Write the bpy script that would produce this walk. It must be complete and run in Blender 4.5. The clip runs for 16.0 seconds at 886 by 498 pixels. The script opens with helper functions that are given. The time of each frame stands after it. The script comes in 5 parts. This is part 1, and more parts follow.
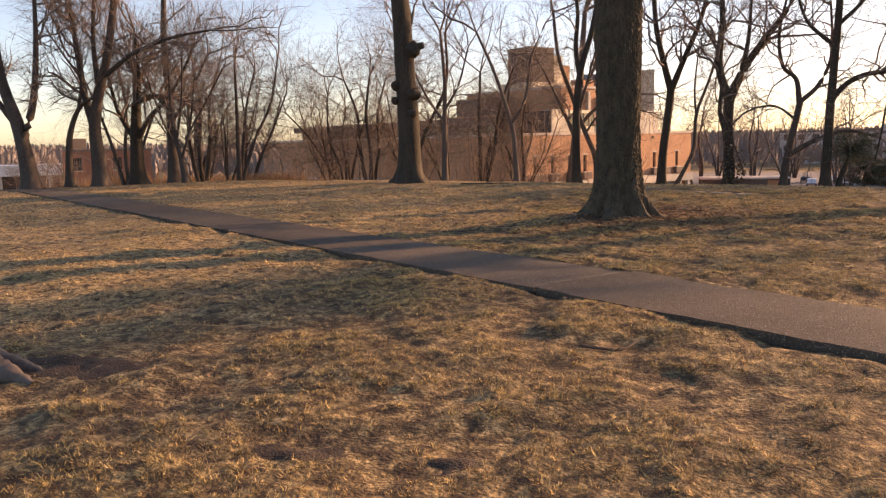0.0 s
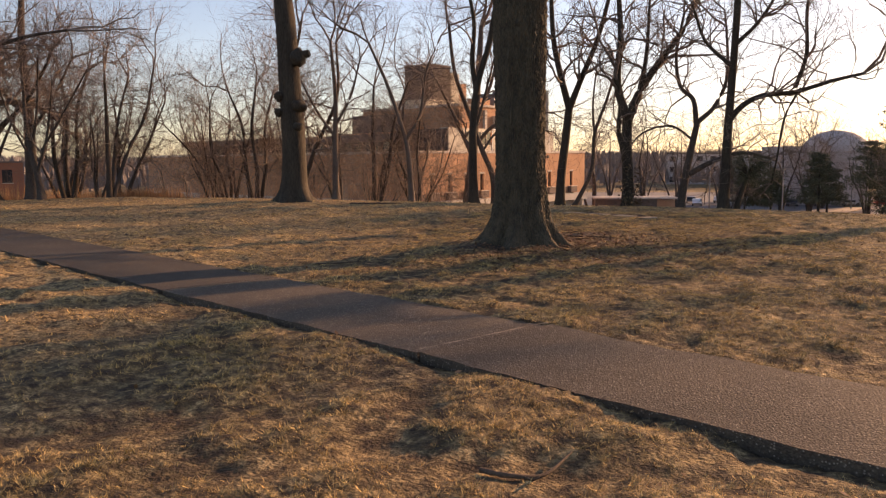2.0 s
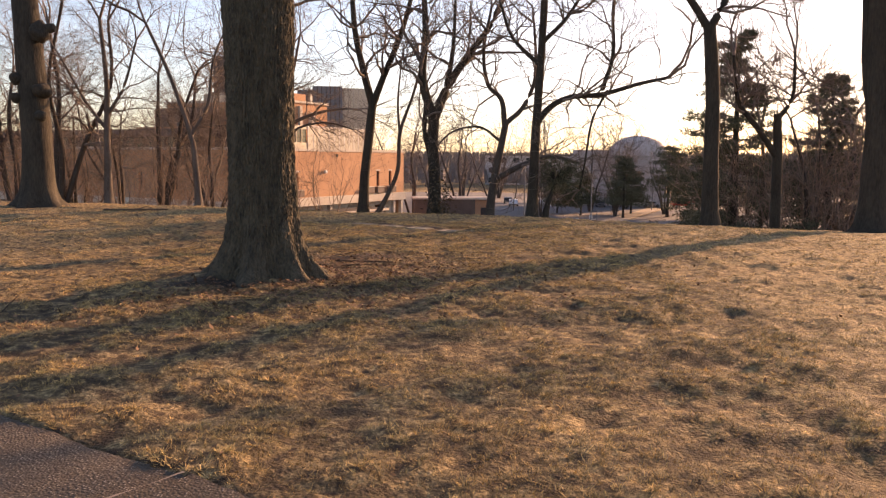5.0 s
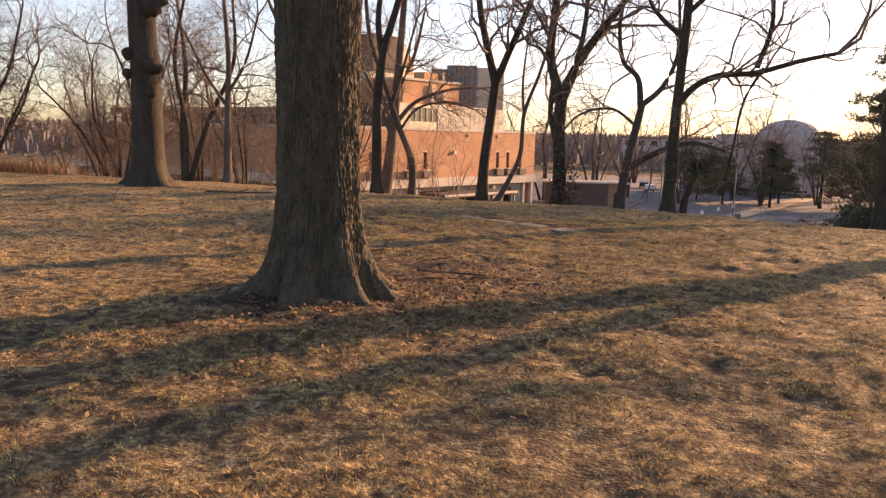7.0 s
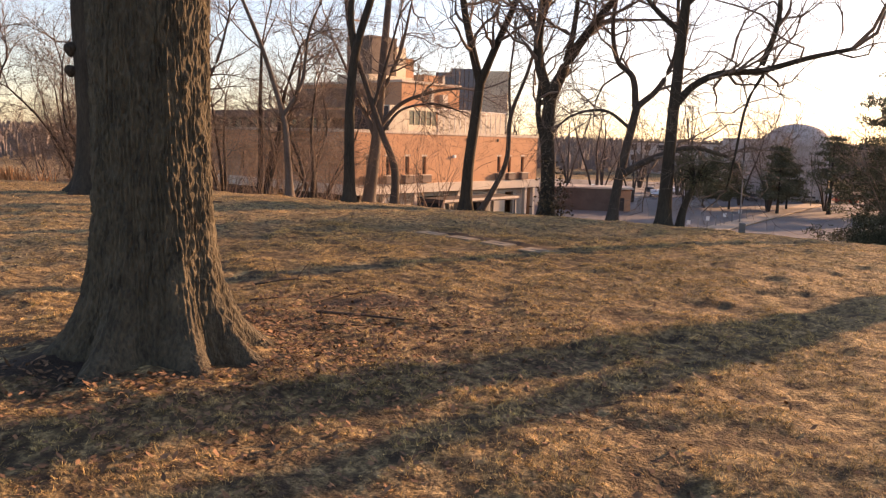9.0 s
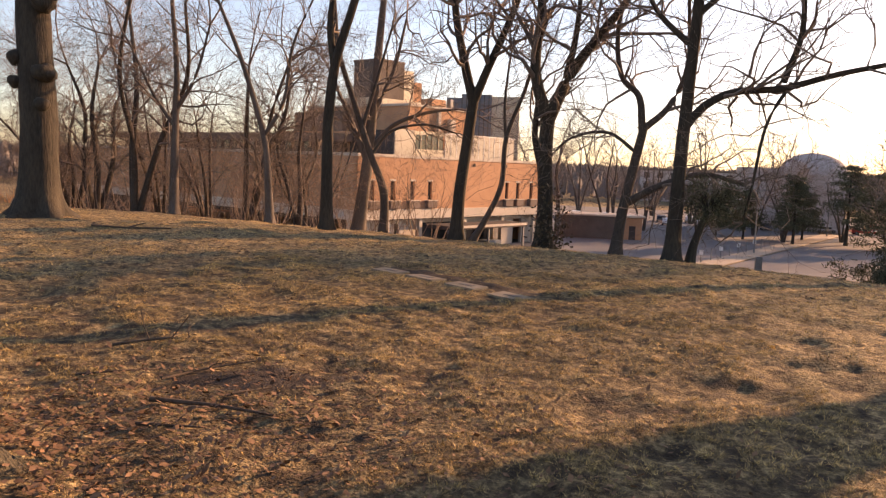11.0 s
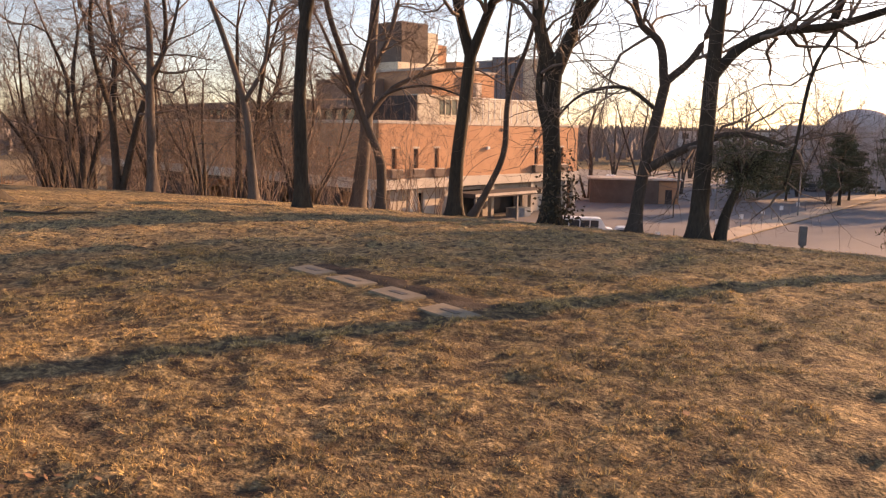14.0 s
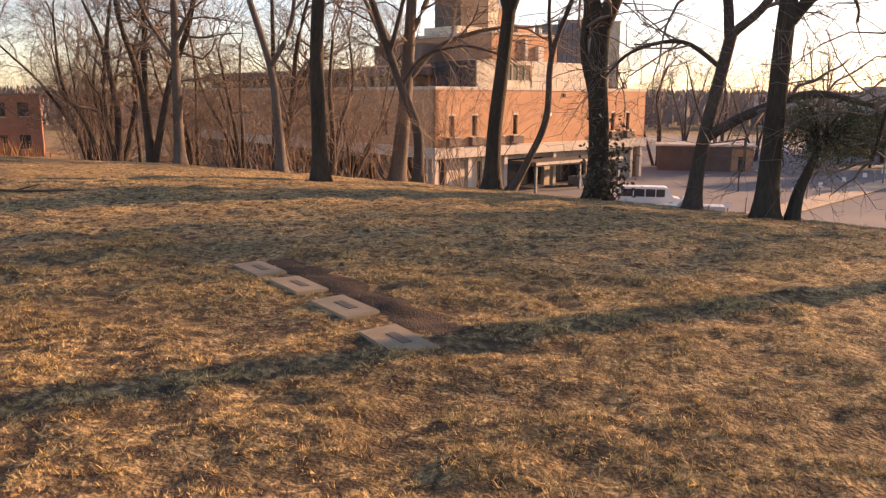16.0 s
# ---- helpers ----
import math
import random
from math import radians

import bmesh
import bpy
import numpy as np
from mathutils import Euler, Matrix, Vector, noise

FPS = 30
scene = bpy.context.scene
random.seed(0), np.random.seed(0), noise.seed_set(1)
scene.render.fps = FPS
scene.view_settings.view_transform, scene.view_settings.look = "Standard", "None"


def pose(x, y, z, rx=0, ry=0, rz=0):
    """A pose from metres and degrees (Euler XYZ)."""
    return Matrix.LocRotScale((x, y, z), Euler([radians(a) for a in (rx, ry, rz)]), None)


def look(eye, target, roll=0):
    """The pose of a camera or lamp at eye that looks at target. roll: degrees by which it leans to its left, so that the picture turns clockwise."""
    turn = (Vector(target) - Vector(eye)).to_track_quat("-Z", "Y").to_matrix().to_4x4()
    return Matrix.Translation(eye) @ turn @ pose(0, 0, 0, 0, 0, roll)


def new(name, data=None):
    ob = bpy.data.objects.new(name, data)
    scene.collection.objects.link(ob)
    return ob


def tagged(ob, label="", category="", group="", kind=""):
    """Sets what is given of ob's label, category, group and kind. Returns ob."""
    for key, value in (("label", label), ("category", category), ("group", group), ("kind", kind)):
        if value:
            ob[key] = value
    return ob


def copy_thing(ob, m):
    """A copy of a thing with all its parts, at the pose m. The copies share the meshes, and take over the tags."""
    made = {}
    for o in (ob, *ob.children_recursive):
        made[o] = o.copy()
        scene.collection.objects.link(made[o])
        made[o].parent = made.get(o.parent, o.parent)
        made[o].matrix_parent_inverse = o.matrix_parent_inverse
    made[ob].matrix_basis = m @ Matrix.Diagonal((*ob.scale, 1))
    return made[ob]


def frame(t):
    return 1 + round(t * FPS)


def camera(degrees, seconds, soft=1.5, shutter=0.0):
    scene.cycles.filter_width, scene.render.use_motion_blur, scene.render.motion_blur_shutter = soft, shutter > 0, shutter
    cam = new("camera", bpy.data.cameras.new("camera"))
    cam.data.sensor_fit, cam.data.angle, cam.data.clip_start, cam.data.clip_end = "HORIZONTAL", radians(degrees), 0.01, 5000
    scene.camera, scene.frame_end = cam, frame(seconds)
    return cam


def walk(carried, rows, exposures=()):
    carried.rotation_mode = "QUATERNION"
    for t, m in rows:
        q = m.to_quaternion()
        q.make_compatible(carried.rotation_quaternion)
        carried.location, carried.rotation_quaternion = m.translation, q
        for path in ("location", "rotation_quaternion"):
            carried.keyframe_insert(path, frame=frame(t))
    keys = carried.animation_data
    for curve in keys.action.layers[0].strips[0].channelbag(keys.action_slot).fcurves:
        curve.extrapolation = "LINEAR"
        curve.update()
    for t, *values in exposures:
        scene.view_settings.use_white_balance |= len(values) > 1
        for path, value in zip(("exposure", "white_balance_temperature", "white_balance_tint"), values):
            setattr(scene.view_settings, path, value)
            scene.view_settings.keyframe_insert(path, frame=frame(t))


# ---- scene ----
cam = camera(58.1, 16.0, soft=1.3)
PATH = [
    (0, (0.699, -1.515, 1.71), (0.061, 0.362, 1.447), -1.3),
    (0.5, (0.579, -0.993, 1.707), (-0.108, 0.868, 1.456), -0.5),
    (1, (0.452, -0.408, 1.702), (-0.182, 1.473, 1.456), -0.7),
    (1.5, (0.394, 0.207, 1.702), (-0.162, 2.114, 1.471), -0.6),
    (2, (0.33, 0.767, 1.68), (-0.063, 2.715, 1.456), -0.5),
    (2.5, (0.356, 1.324, 1.689), (0.255, 3.31, 1.474), -0.2),
    (3, (0.447, 1.872, 1.686), (0.452, 3.861, 1.472), -0.1),
    (3.2, (0.48, 2.085, 1.697), (0.596, 4.07, 1.48), 0.2),
    (5.3, (1.098, 4.542, 1.802), (1.093, 6.528, 1.568), 0.7),
    (5.5, (1.098, 4.792, 1.823), (1.017, 6.775, 1.578), 1.0),
    (6, (1.221, 5.382, 1.828), (1.085, 7.36, 1.564), 1.5),
    (6.5, (1.34, 5.98, 1.868), (1.099, 7.946, 1.586), 1.4),
    (7, (1.422, 6.559, 1.88), (1.138, 8.519, 1.598), 1.5),
    (7.5, (1.559, 7.179, 1.881), (1.27, 9.138, 1.601), 1.5),
    (8, (1.69, 7.764, 1.89), (1.397, 9.723, 1.614), 1.5),
    (8.5, (1.848, 8.38, 1.888), (1.551, 10.339, 1.612), 1.6),
    (9, (2.045, 8.954, 1.902), (1.744, 10.912, 1.629), 1.6),
    (9.2, (2.073, 9.204, 1.922), (1.782, 11.162, 1.637), 1.9),
    (11.3, (2.531, 11.856, 1.832), (2.186, 13.816, 1.626), 2.0),
    (11.5, (2.579, 12.053, 1.854), (2.223, 14.01, 1.644), 1.5),
    (12, (2.652, 12.64, 1.856), (2.289, 14.595, 1.644), 1.5),
    (12.5, (2.784, 13.242, 1.841), (2.401, 15.194, 1.627), 1.2),
    (13, (2.874, 13.76, 1.839), (2.487, 15.709, 1.61), 0.9),
    (13.5, (2.982, 14.291, 1.825), (2.588, 16.237, 1.584), 0.7),
    (14, (3.115, 14.828, 1.836), (2.694, 16.76, 1.54), 0.9),
    (14.5, (3.204, 15.41, 1.837), (2.763, 17.328, 1.481), 0.7),
    (15, (3.347, 16.038, 1.827), (2.818, 17.93, 1.451), 0.3),
    (15.5, (3.403, 16.633, 1.786), (2.854, 18.518, 1.405), -0.1),
    (16, (3.465, 17.124, 1.772), (2.887, 19.001, 1.395), 0.2),
]
EXPOSURES = [(0.0, 1.28, 7700, 27), (1.0, 1.05, 7700, 26), (3.0, 0.94, 7700, 26), (5.5, 1.36, 7700, 27), (9.0, 1.38, 7700, 26), (12.5, 1.21, 7700, 27), (14.5, 1.41, 7700, 27), (16.0, 1.46, 7700, 27)]
walk(cam, [(t, look(eye, target, roll)) for t, eye, target, roll in PATH], EXPOSURES)

# ---- light ----
SUN_AZ = math.atan2(0.725, 0.689)      # from +y towards +x
SUN_EL = radians(14)
world = bpy.data.worlds.new("sky")
scene.world = world
world.use_nodes = True
wn = world.node_tree
sky = wn.nodes.new("ShaderNodeTexSky")
sky.sky_type = "NISHITA"
sky.sun_disc = False
sky.sun_elevation = SUN_EL
sky.sun_rotation = SUN_AZ
sky.air_density, sky.dust_density, sky.ozone_density = 0.8, 0.7, 1.2
wn.links.new(sky.outputs[0], wn.nodes["Background"].inputs[0])
wn.nodes["Background"].inputs[1].default_value = 0.118
sun = new("sun", bpy.data.lights.new("sun", "SUN"))
sun.data.energy, sun.data.angle, sun.data.color = 5.0, radians(0.6), (1.0, 0.64, 0.36)
sun.matrix_world = look((60, 60, 30), (60 - math.sin(SUN_AZ) * math.cos(SUN_EL), 60 - math.cos(SUN_AZ) * math.cos(SUN_EL), 30 - math.sin(SUN_EL)))


# ---- materials ----
def material(name, base, second=None, scale=4.0, fine=60.0, rough=0.85, bump=0.3, metal=0.0, contrast=0.5, stretch=(1, 1, 1), island=0.0, emit=0.0, objrandom=0.0, bump_dist=0.02, coords="Object"):
    """Two-scale noise between two colours, with a bump; island/objrandom vary the value piece by piece."""
    m = bpy.data.materials.new(name)
    m.use_nodes = True
    t = m.node_tree
    n, l = t.nodes, t.links
    b = n["Principled BSDF"]
    b.inputs["Roughness"].default_value = rough
    b.inputs["Metallic"].default_value = metal
    b.inputs["Specular IOR Level"].default_value = 0.3
    second = second or tuple(c * 0.6 for c in base)
    tc = n.new("ShaderNodeTexCoord")
    mp = n.new("ShaderNodeMapping")
    mp.inputs["Scale"].default_value = stretch
    l.new(tc.outputs[coords], mp.inputs[0])
    n1, n2 = n.new("ShaderNodeTexNoise"), n.new("ShaderNodeTexNoise")
    n1.inputs["Scale"].default_value, n1.inputs["Detail"].default_value = scale, 5
    n2.inputs["Scale"].default_value, n2.inputs["Detail"].default_value = fine, 3
    l.new(mp.outputs[0], n1.inputs[0])
    l.new(mp.outputs[0], n2.inputs[0])
    mixn = n.new("ShaderNodeMath")
    mixn.operation = "ADD"
    l.new(n1.outputs[0], mixn.inputs[0])
    l.new(n2.outputs[0], mixn.inputs[1])
    ramp = n.new("ShaderNodeMapRange")
    ramp.inputs[1].default_value, ramp.inputs[2].default_value = 1.0 - contrast * 0.5, 1.0 + contrast * 0.5
    l.new(mixn.outputs[0], ramp.inputs[0])
    mix = n.new("ShaderNodeMix")
    mix.data_type = "RGBA"
    mix.inputs[6].default_value, mix.inputs[7].default_value = (*second, 1), (*base, 1)
    l.new(ramp.outputs[0], mix.inputs[0])
    out = mix.outputs[2]
    if island or objrandom:
        g = n.new("ShaderNodeNewGeometry") if island else n.new("ShaderNodeObjectInfo")
        hs = n.new("ShaderNodeHueSaturation")
        mr = n.new("ShaderNodeMapRange")
        a = island or objrandom
        mr.inputs[3].default_value, mr.inputs[4].default_value = 1 - a, 1 + a
        l.new(g.outputs["Random Per Island" if island else "Random"], mr.inputs[0])
        l.new(mr.outputs[0], hs.inputs["Value"])
        l.new(out, hs.inputs["Color"])
        out = hs.outputs[0]
    l.new(out, b.inputs["Base Color"])
    if bump:
        bp = n.new("ShaderNodeBump")
        bp.inputs["Strength"].default_value, bp.inputs["Distance"].default_value = bump, bump_dist
        l.new(mixn.outputs[0], bp.inputs["Height"])
        l.new(bp.outputs[0], b.inputs["Normal"])
    if emit:
        l.new(out, b.inputs["Emission Color"])
        b.inputs["Emission Strength"].default_value = emit
    return m


def grass_material(name, island):
    """Dormant lawn: straw, dull green and bare-soil patches at three sizes."""
    m = bpy.data.materials.new(name)
    m.use_nodes = True
    t = m.node_tree
    n, l = t.nodes, t.links
    b = n["Principled BSDF"]
    b.inputs["Roughness"].default_value = 0.9
    b.inputs["Specular IOR Level"].default_value = 0.15
    tc = n.new("ShaderNodeTexCoord")

    def nz(scale, detail=4):
        x = n.new("ShaderNodeTexNoise")
        x.inputs["Scale"].default_value, x.inputs["Detail"].default_value = scale, detail
        l.new(tc.outputs["Object"], x.inputs[0])
        return x.outputs[0]

    def rng(v, lo, hi, a=0.0, c=1.0):
        x = n.new("ShaderNodeMapRange")
        x.inputs[1].default_value, x.inputs[2].default_value, x.inputs[3].default_value, x.inputs[4].default_value = lo, hi, a, c
        l.new(v, x.inputs[0])
        return x.outputs[0]

    def mixc(f, c1, c2):
        x = n.new("ShaderNodeMix")
        x.data_type = "RGBA"
        l.new(f, x.inputs[0])
        for k, c in ((6, c1), (7, c2)):
            if isinstance(c, tuple):
                x.inputs[k].default_value = (*c, 1)
            else:
                l.new(c, x.inputs[k])
        return x.outputs[2]

    straw = mixc(rng(nz(1.7), 0.35, 0.65), STRAW_A, STRAW_B)
    col = mixc(rng(nz(0.55), 0.5, 0.88), straw, GREEN)
    tuft = n.new("ShaderNodeHueSaturation")
    l.new(rng(nz(26.0, 3), 0.36, 0.64, 0.45, 1.5), tuft.inputs["Value"])
    l.new(col, tuft.inputs["Color"])
    col = tuft.outputs[0]
    if island:
        g = n.new("ShaderNodeNewGeometry")
        hs = n.new("ShaderNodeHueSaturation")
        l.new(rng(g.outputs["Random Per Island"], 0, 1, 0.35, 1.65), hs.inputs["Value"])
        l.new(rng(g.outputs["Random Per Island"], 0, 1, 0.85, 1.1), hs.inputs["Saturation"])
        l.new(col, hs.inputs["Color"])
        col = hs.outputs[0]
    else:
        # thin turf with bare soil between the tufts where the lawn is walked most
        sx = n.new("ShaderNodeSeparateXYZ")
        l.new(tc.outputs["Object"], sx.inputs[0])
        worn = None
        for v in (rng(sx.outputs[0], -6.5, -3.0), rng(sx.outputs[0], 7.0, 3.5), rng(sx.outputs[1], 27.0, 22.0), rng(nz(7.0, 5), 0.66, 0.36)):
            if worn is None:
                worn = v
            else:
                mu = n.new("ShaderNodeMath")
                mu.operation = "MULTIPLY"
                l.new(worn, mu.inputs[0])
                l.new(v, mu.inputs[1])
                worn = mu.outputs[0]
        col = mixc(worn, col, THATCH)
        dull = n.new("ShaderNodeHueSaturation")
        dull.inputs["Value"].default_value, dull.inputs["Saturation"].default_value = 0.72, 0.92
        l.new(col, dull.inputs["Color"])
        col = mixc(rng(nz(9.0, 6), 0.34, 0.54), SOIL, dull.outputs[0])
        col = mixc(rng(nz(60.0, 3), 0.25, 0.5), SOIL, col)
        bp = n.new("ShaderNodeBump")
        bp.inputs["Strength"].default_value, bp.inputs["Distance"].default_value = 0.9, 0.03
        l.new(nz(38.0, 6), bp.inputs["Height"])
        l.new(bp.outputs[0], b.inputs["Normal"])
    l.new(col, b.inputs["Base Color"])
    return m


STRAW_A, STRAW_B, GREEN, SOIL = (0.60, 0.425, 0.185), (0.40, 0.28, 0.125), (0.23, 0.20, 0.082), (0.055, 0.040, 0.028)
THATCH = (0.085, 0.062, 0.037)
M_GROUND = grass_material("dormant lawn", False)
M_BLADE = grass_material("dry grass blades", True)


def path_material():
    """Worn exposed-aggregate concrete: brown paste, pale pebbles, stains."""
    m = bpy.data.materials.new("worn exposed aggregate")
    m.use_nodes = True
    n, l = m.node_tree.nodes, m.node_tree.links
    b = n["Principled BSDF"]
    b.inputs["Roughness"].default_value = 0.85
    b.inputs["Specular IOR Level"].default_value = 0.25
    tc = n.new("ShaderNodeTexCoord")

    def nz(scale, detail):
        x = n.new("ShaderNodeTexNoise")
        x.inputs["Scale"].default_value, x.inputs["Detail"].default_value = scale, detail
        l.new(tc.outputs["Object"], x.inputs[0])
        return x.outputs[0]

    def mr(v, lo, hi):
        x = n.new("ShaderNodeMapRange")
        x.inputs[1].default_value, x.inputs[2].default_value = lo, hi
        l.new(v, x.inputs[0])
        return x.outputs[0]

    def mixc(f, c1, c2):
        x = n.new("ShaderNodeMix")
        x.data_type = "RGBA"
        l.new(f, x.inputs[0])
        for k, c in ((6, c1), (7, c2)):
            if isinstance(c, tuple):
                x.inputs[k].default_value = (*c, 1)
            else:
                l.new(c, x.inputs[k])
        return x.outputs[2]

    vor = n.new("ShaderNodeTexVoronoi")
    vor.inputs["Scale"].default_value = 62
    l.new(tc.outputs["Object"], vor.inputs["Vector"])
    base = mixc(mr(nz(1.1, 5), 0.35, 0.68), (0.070, 0.058, 0.042), (0.118, 0.096, 0.069))
    base = mixc(mr(nz(45, 4), 0.35, 0.7), (0.055, 0.043, 0.034), base)
    sep = n.new("ShaderNodeSeparateColor")
    l.new(vor.outputs["Color"], sep.inputs[0])
    pick = mr(sep.outputs[0], 0.62, 0.75)
    near = mr(vor.outputs["Distance"], 0.42, 0.22)
    mul = n.new("ShaderNodeMath")
    mul.operation = "MULTIPLY"
    l.new(pick, mul.inputs[0])
    l.new(near, mul.inputs[1])
    col = mixc(mul.outputs[0], base, (0.25, 0.215, 0.17))
    hs = n.new("ShaderNodeHueSaturation")
    oi = n.new("ShaderNodeObjectInfo")
    vr = n.new("ShaderNodeMapRange")
    vr.inputs[3].default_value, vr.inputs[4].default_value = 0.8, 1.2
    l.new(oi.outputs["Random"], vr.inputs[0])
    l.new(vr.outputs[0], hs.inputs["Value"])
    l.new(col, hs.inputs["Color"])
    l.new(hs.outputs[0], b.inputs["Base Color"])
    bp = n.new("ShaderNodeBump")
    bp.inputs["Strength"].default_value, bp.inputs["Distance"].default_value = 0.8, 0.006
    bp.invert = True
    l.new(vor.outputs["Distance"], bp.inputs["Height"])
    l.new(bp.outputs[0], b.inputs["Normal"])
    return m


M_PATH = path_material()
M_SEAM = material("pale broken concrete", (0.34, 0.27, 0.21), (0.20, 0.16, 0.13), 12, 90, 0.9, 0.5, bump_dist=0.004)
M_EDGE = material("damp soil", (0.065, 0.046, 0.032), (0.03, 0.022, 0.017), 6, 60, 0.95, 0.8)
M_BARK = material("furrowed dark bark", (0.062, 0.052, 0.039), (0.025, 0.022, 0.018), 3.0, 22, 0.95, 0.7, contrast=0.6, stretch=(1, 1, 0.25), bump_dist=0.03)
M_OAK = material("rough oak bark", (0.112, 0.094, 0.063), (0.024, 0.023, 0.018), 9.0, 46, 0.95, 1.0, contrast=0.75, stretch=(1, 1, 0.4), bump_dist=0.025)
M_BARK2 = material("grey brown bark", (0.095, 0.078, 0.066), (0.045, 0.037, 0.032), 3.0, 26, 0.95, 0.5, contrast=0.6, stretch=(1, 1, 0.3), bump_dist=0.02)
M_BARK3 = material("pale weathered bark", (0.15, 0.125, 0.108), (0.075, 0.062, 0.054), 2.5, 26, 0.95, 0.4, contrast=0.7, stretch=(1, 1, 0.3), bump_dist=0.02)
M_TWIG = material("bare twigs", (0.205, 0.165, 0.142), (0.12, 0.098, 0.085), 3, 20, 0.9, 0)
M_TWIG2 = material("reddish brush stems", (0.27, 0.20, 0.155), (0.15, 0.11, 0.09), 3, 20, 0.9, 0)
M_REED = material("dry reeds", (0.50, 0.27, 0.13), (0.36, 0.20, 0.10), 0.4, 6, 0.9, 0, island=0.3)
M_LEAF = material("brown fallen leaves", (0.23, 0.13, 0.07), (0.12, 0.07, 0.042), 3, 30, 0.8, 0.2, island=0.4)
M_IVY = material("dark ivy leaves", (0.06, 0.055, 0.03), (0.10, 0.06, 0.035), 3, 30, 0.6, 0, island=0.4)
M_NEEDLE = material("dull evergreen needles", (0.11, 0.115, 0.068), (0.06, 0.068, 0.042), 1.5, 20, 0.8, 0, island=0.4)
M_STICK = material("dead wood", (0.12, 0.085, 0.06), (0.05, 0.038, 0.03), 8, 60, 0.9, 0.5, bump_dist=0.004)
M_STONE = material("weathered stone slab", (0.33, 0.265, 0.18), (0.20, 0.165, 0.115), 7, 120, 0.85, 0.4, contrast=0.7, bump_dist=0.003)
M_BRONZE = material("tarnished bronze", (0.19, 0.16, 0.12), (0.12, 0.10, 0.08), 9, 90, 0.55, 0.4, metal=0.5, bump_dist=0.003)
M_BRICK = material("orange brick", (0.50, 0.285, 0.165), (0.38, 0.205, 0.12), 0.5, 8, 0.9, 0.2, contrast=0.6)
M_BRICK2 = material("red brick", (0.36, 0.15, 0.09), (0.25, 0.11, 0.07), 0.5, 8, 0.9, 0.2, contrast=0.6)
M_CONC = material("pale concrete", (0.55, 0.48, 0.40), (0.42, 0.37, 0.31), 0.6, 12, 0.9, 0.2, contrast=0.6)
# dark frames and doors; on set-back faces the colour itself holds the shade
M_DARK = material("dark trim and recess shade", (0.07, 0.055, 0.05), (0.045, 0.036, 0.033), 0.6, 9, 0.8, 0)
M_ROOF = material("brown roofing", (0.19, 0.14, 0.115), (0.13, 0.10, 0.085), 0.5, 9, 0.85, 0.1)
M_PANEL = material("pale ribbed panels", (0.48, 0.43, 0.34), (0.38, 0.34, 0.27), 0.8, 12, 0.6, 0)
M_WHITE = material("white paint", (0.75, 0.74, 0.72), (0.62, 0.61, 0.60), 1, 20, 0.5, 0)
M_TOWER = material("blue grey curtain wall", (0.16, 0.19, 0.22), (0.11, 0.13, 0.16), 0.3, 5, 0.35, 0)
M_CREAM = material("cream stone cladding", (0.66, 0.58, 0.44), (0.55, 0.48, 0.36), 0.3, 5, 0.85, 0)
M_ASPHALT = material("old asphalt", (0.19, 0.18, 0.178), (0.13, 0.122, 0.12), 0.12, 12, 0.95, 0.2, contrast=0.7)
M_KERB = material("sandy verge", (0.44, 0.35, 0.26), (0.34, 0.27, 0.20), 0.5, 12, 0.9, 0.2)
M_STEEL = material("grey painted steel", (0.22, 0.22, 0.22), (0.15, 0.15, 0.15), 3, 30, 0.5, 0, metal=0.3)
M_RUBBER = material("black rubber", (0.02, 0.02, 0.02), (0.03, 0.03, 0.03), 3, 30, 0.8, 0)
M_SIDING = material("brown timber cladding", (0.15, 0.118, 0.098), (0.10, 0.08, 0.068), 0.8, 14, 0.9, 0.2)
# no air haze in the scene: these walls are lightened to stand for it
M_HAZE = material("far buildings with haze tint", (0.50, 0.46, 0.44), (0.42, 0.39, 0.38), 0.1, 2, 0.9, 0)
# brown bark greyed evenly, so distance haze sits in the colour
M_FARWOOD = material("far bare woods greyed for haze", (0.20, 0.178, 0.172), (0.15, 0.135, 0.13), 0.05, 1.2, 0.95, 0, contrast=0.7)


def glass_material():
    m = bpy.data.materials.new("window glass")
    m.use_nodes = True
    b = m.node_tree.nodes["Principled BSDF"]
    b.inputs["Base Color"].default_value = (0.03, 0.035, 0.04, 1)
    b.inputs["Roughness"].default_value = 0.06
    b.inputs["Specular IOR Level"].default_value = 0.6
    return m


M_GLASS = glass_material()


# ---- mesh helpers ----
def mesh_object(name, verts, faces, mat, parent=None, label="", smooth=False):
    me = bpy.data.meshes.new(name)
    if isinstance(faces, np.ndarray):
        k = faces.shape[1]
        me.vertices.add(len(verts))
        me.vertices.foreach_set("co", np.asarray(verts, dtype=np.float32).ravel())
        me.loops.add(faces.size)
        me.loops.foreach_set("vertex_index", faces.astype(np.int32).ravel())
        me.polygons.add(len(faces))
        me.polygons.foreach_set("loop_start", np.arange(0, faces.size, k, dtype=np.int32))
        me.update(calc_edges=True)
    else:
        me.from_pydata([tuple(v) for v in verts], [], faces)
        me.update()
    if smooth:
        me.polygons.foreach_set("use_smooth", np.ones(len(me.polygons), dtype=bool))
    me.materials.append(mat)
    ob = new(name, me)
    if parent:
        ob.parent = parent
    if label:
        tagged(ob, label)
    return ob


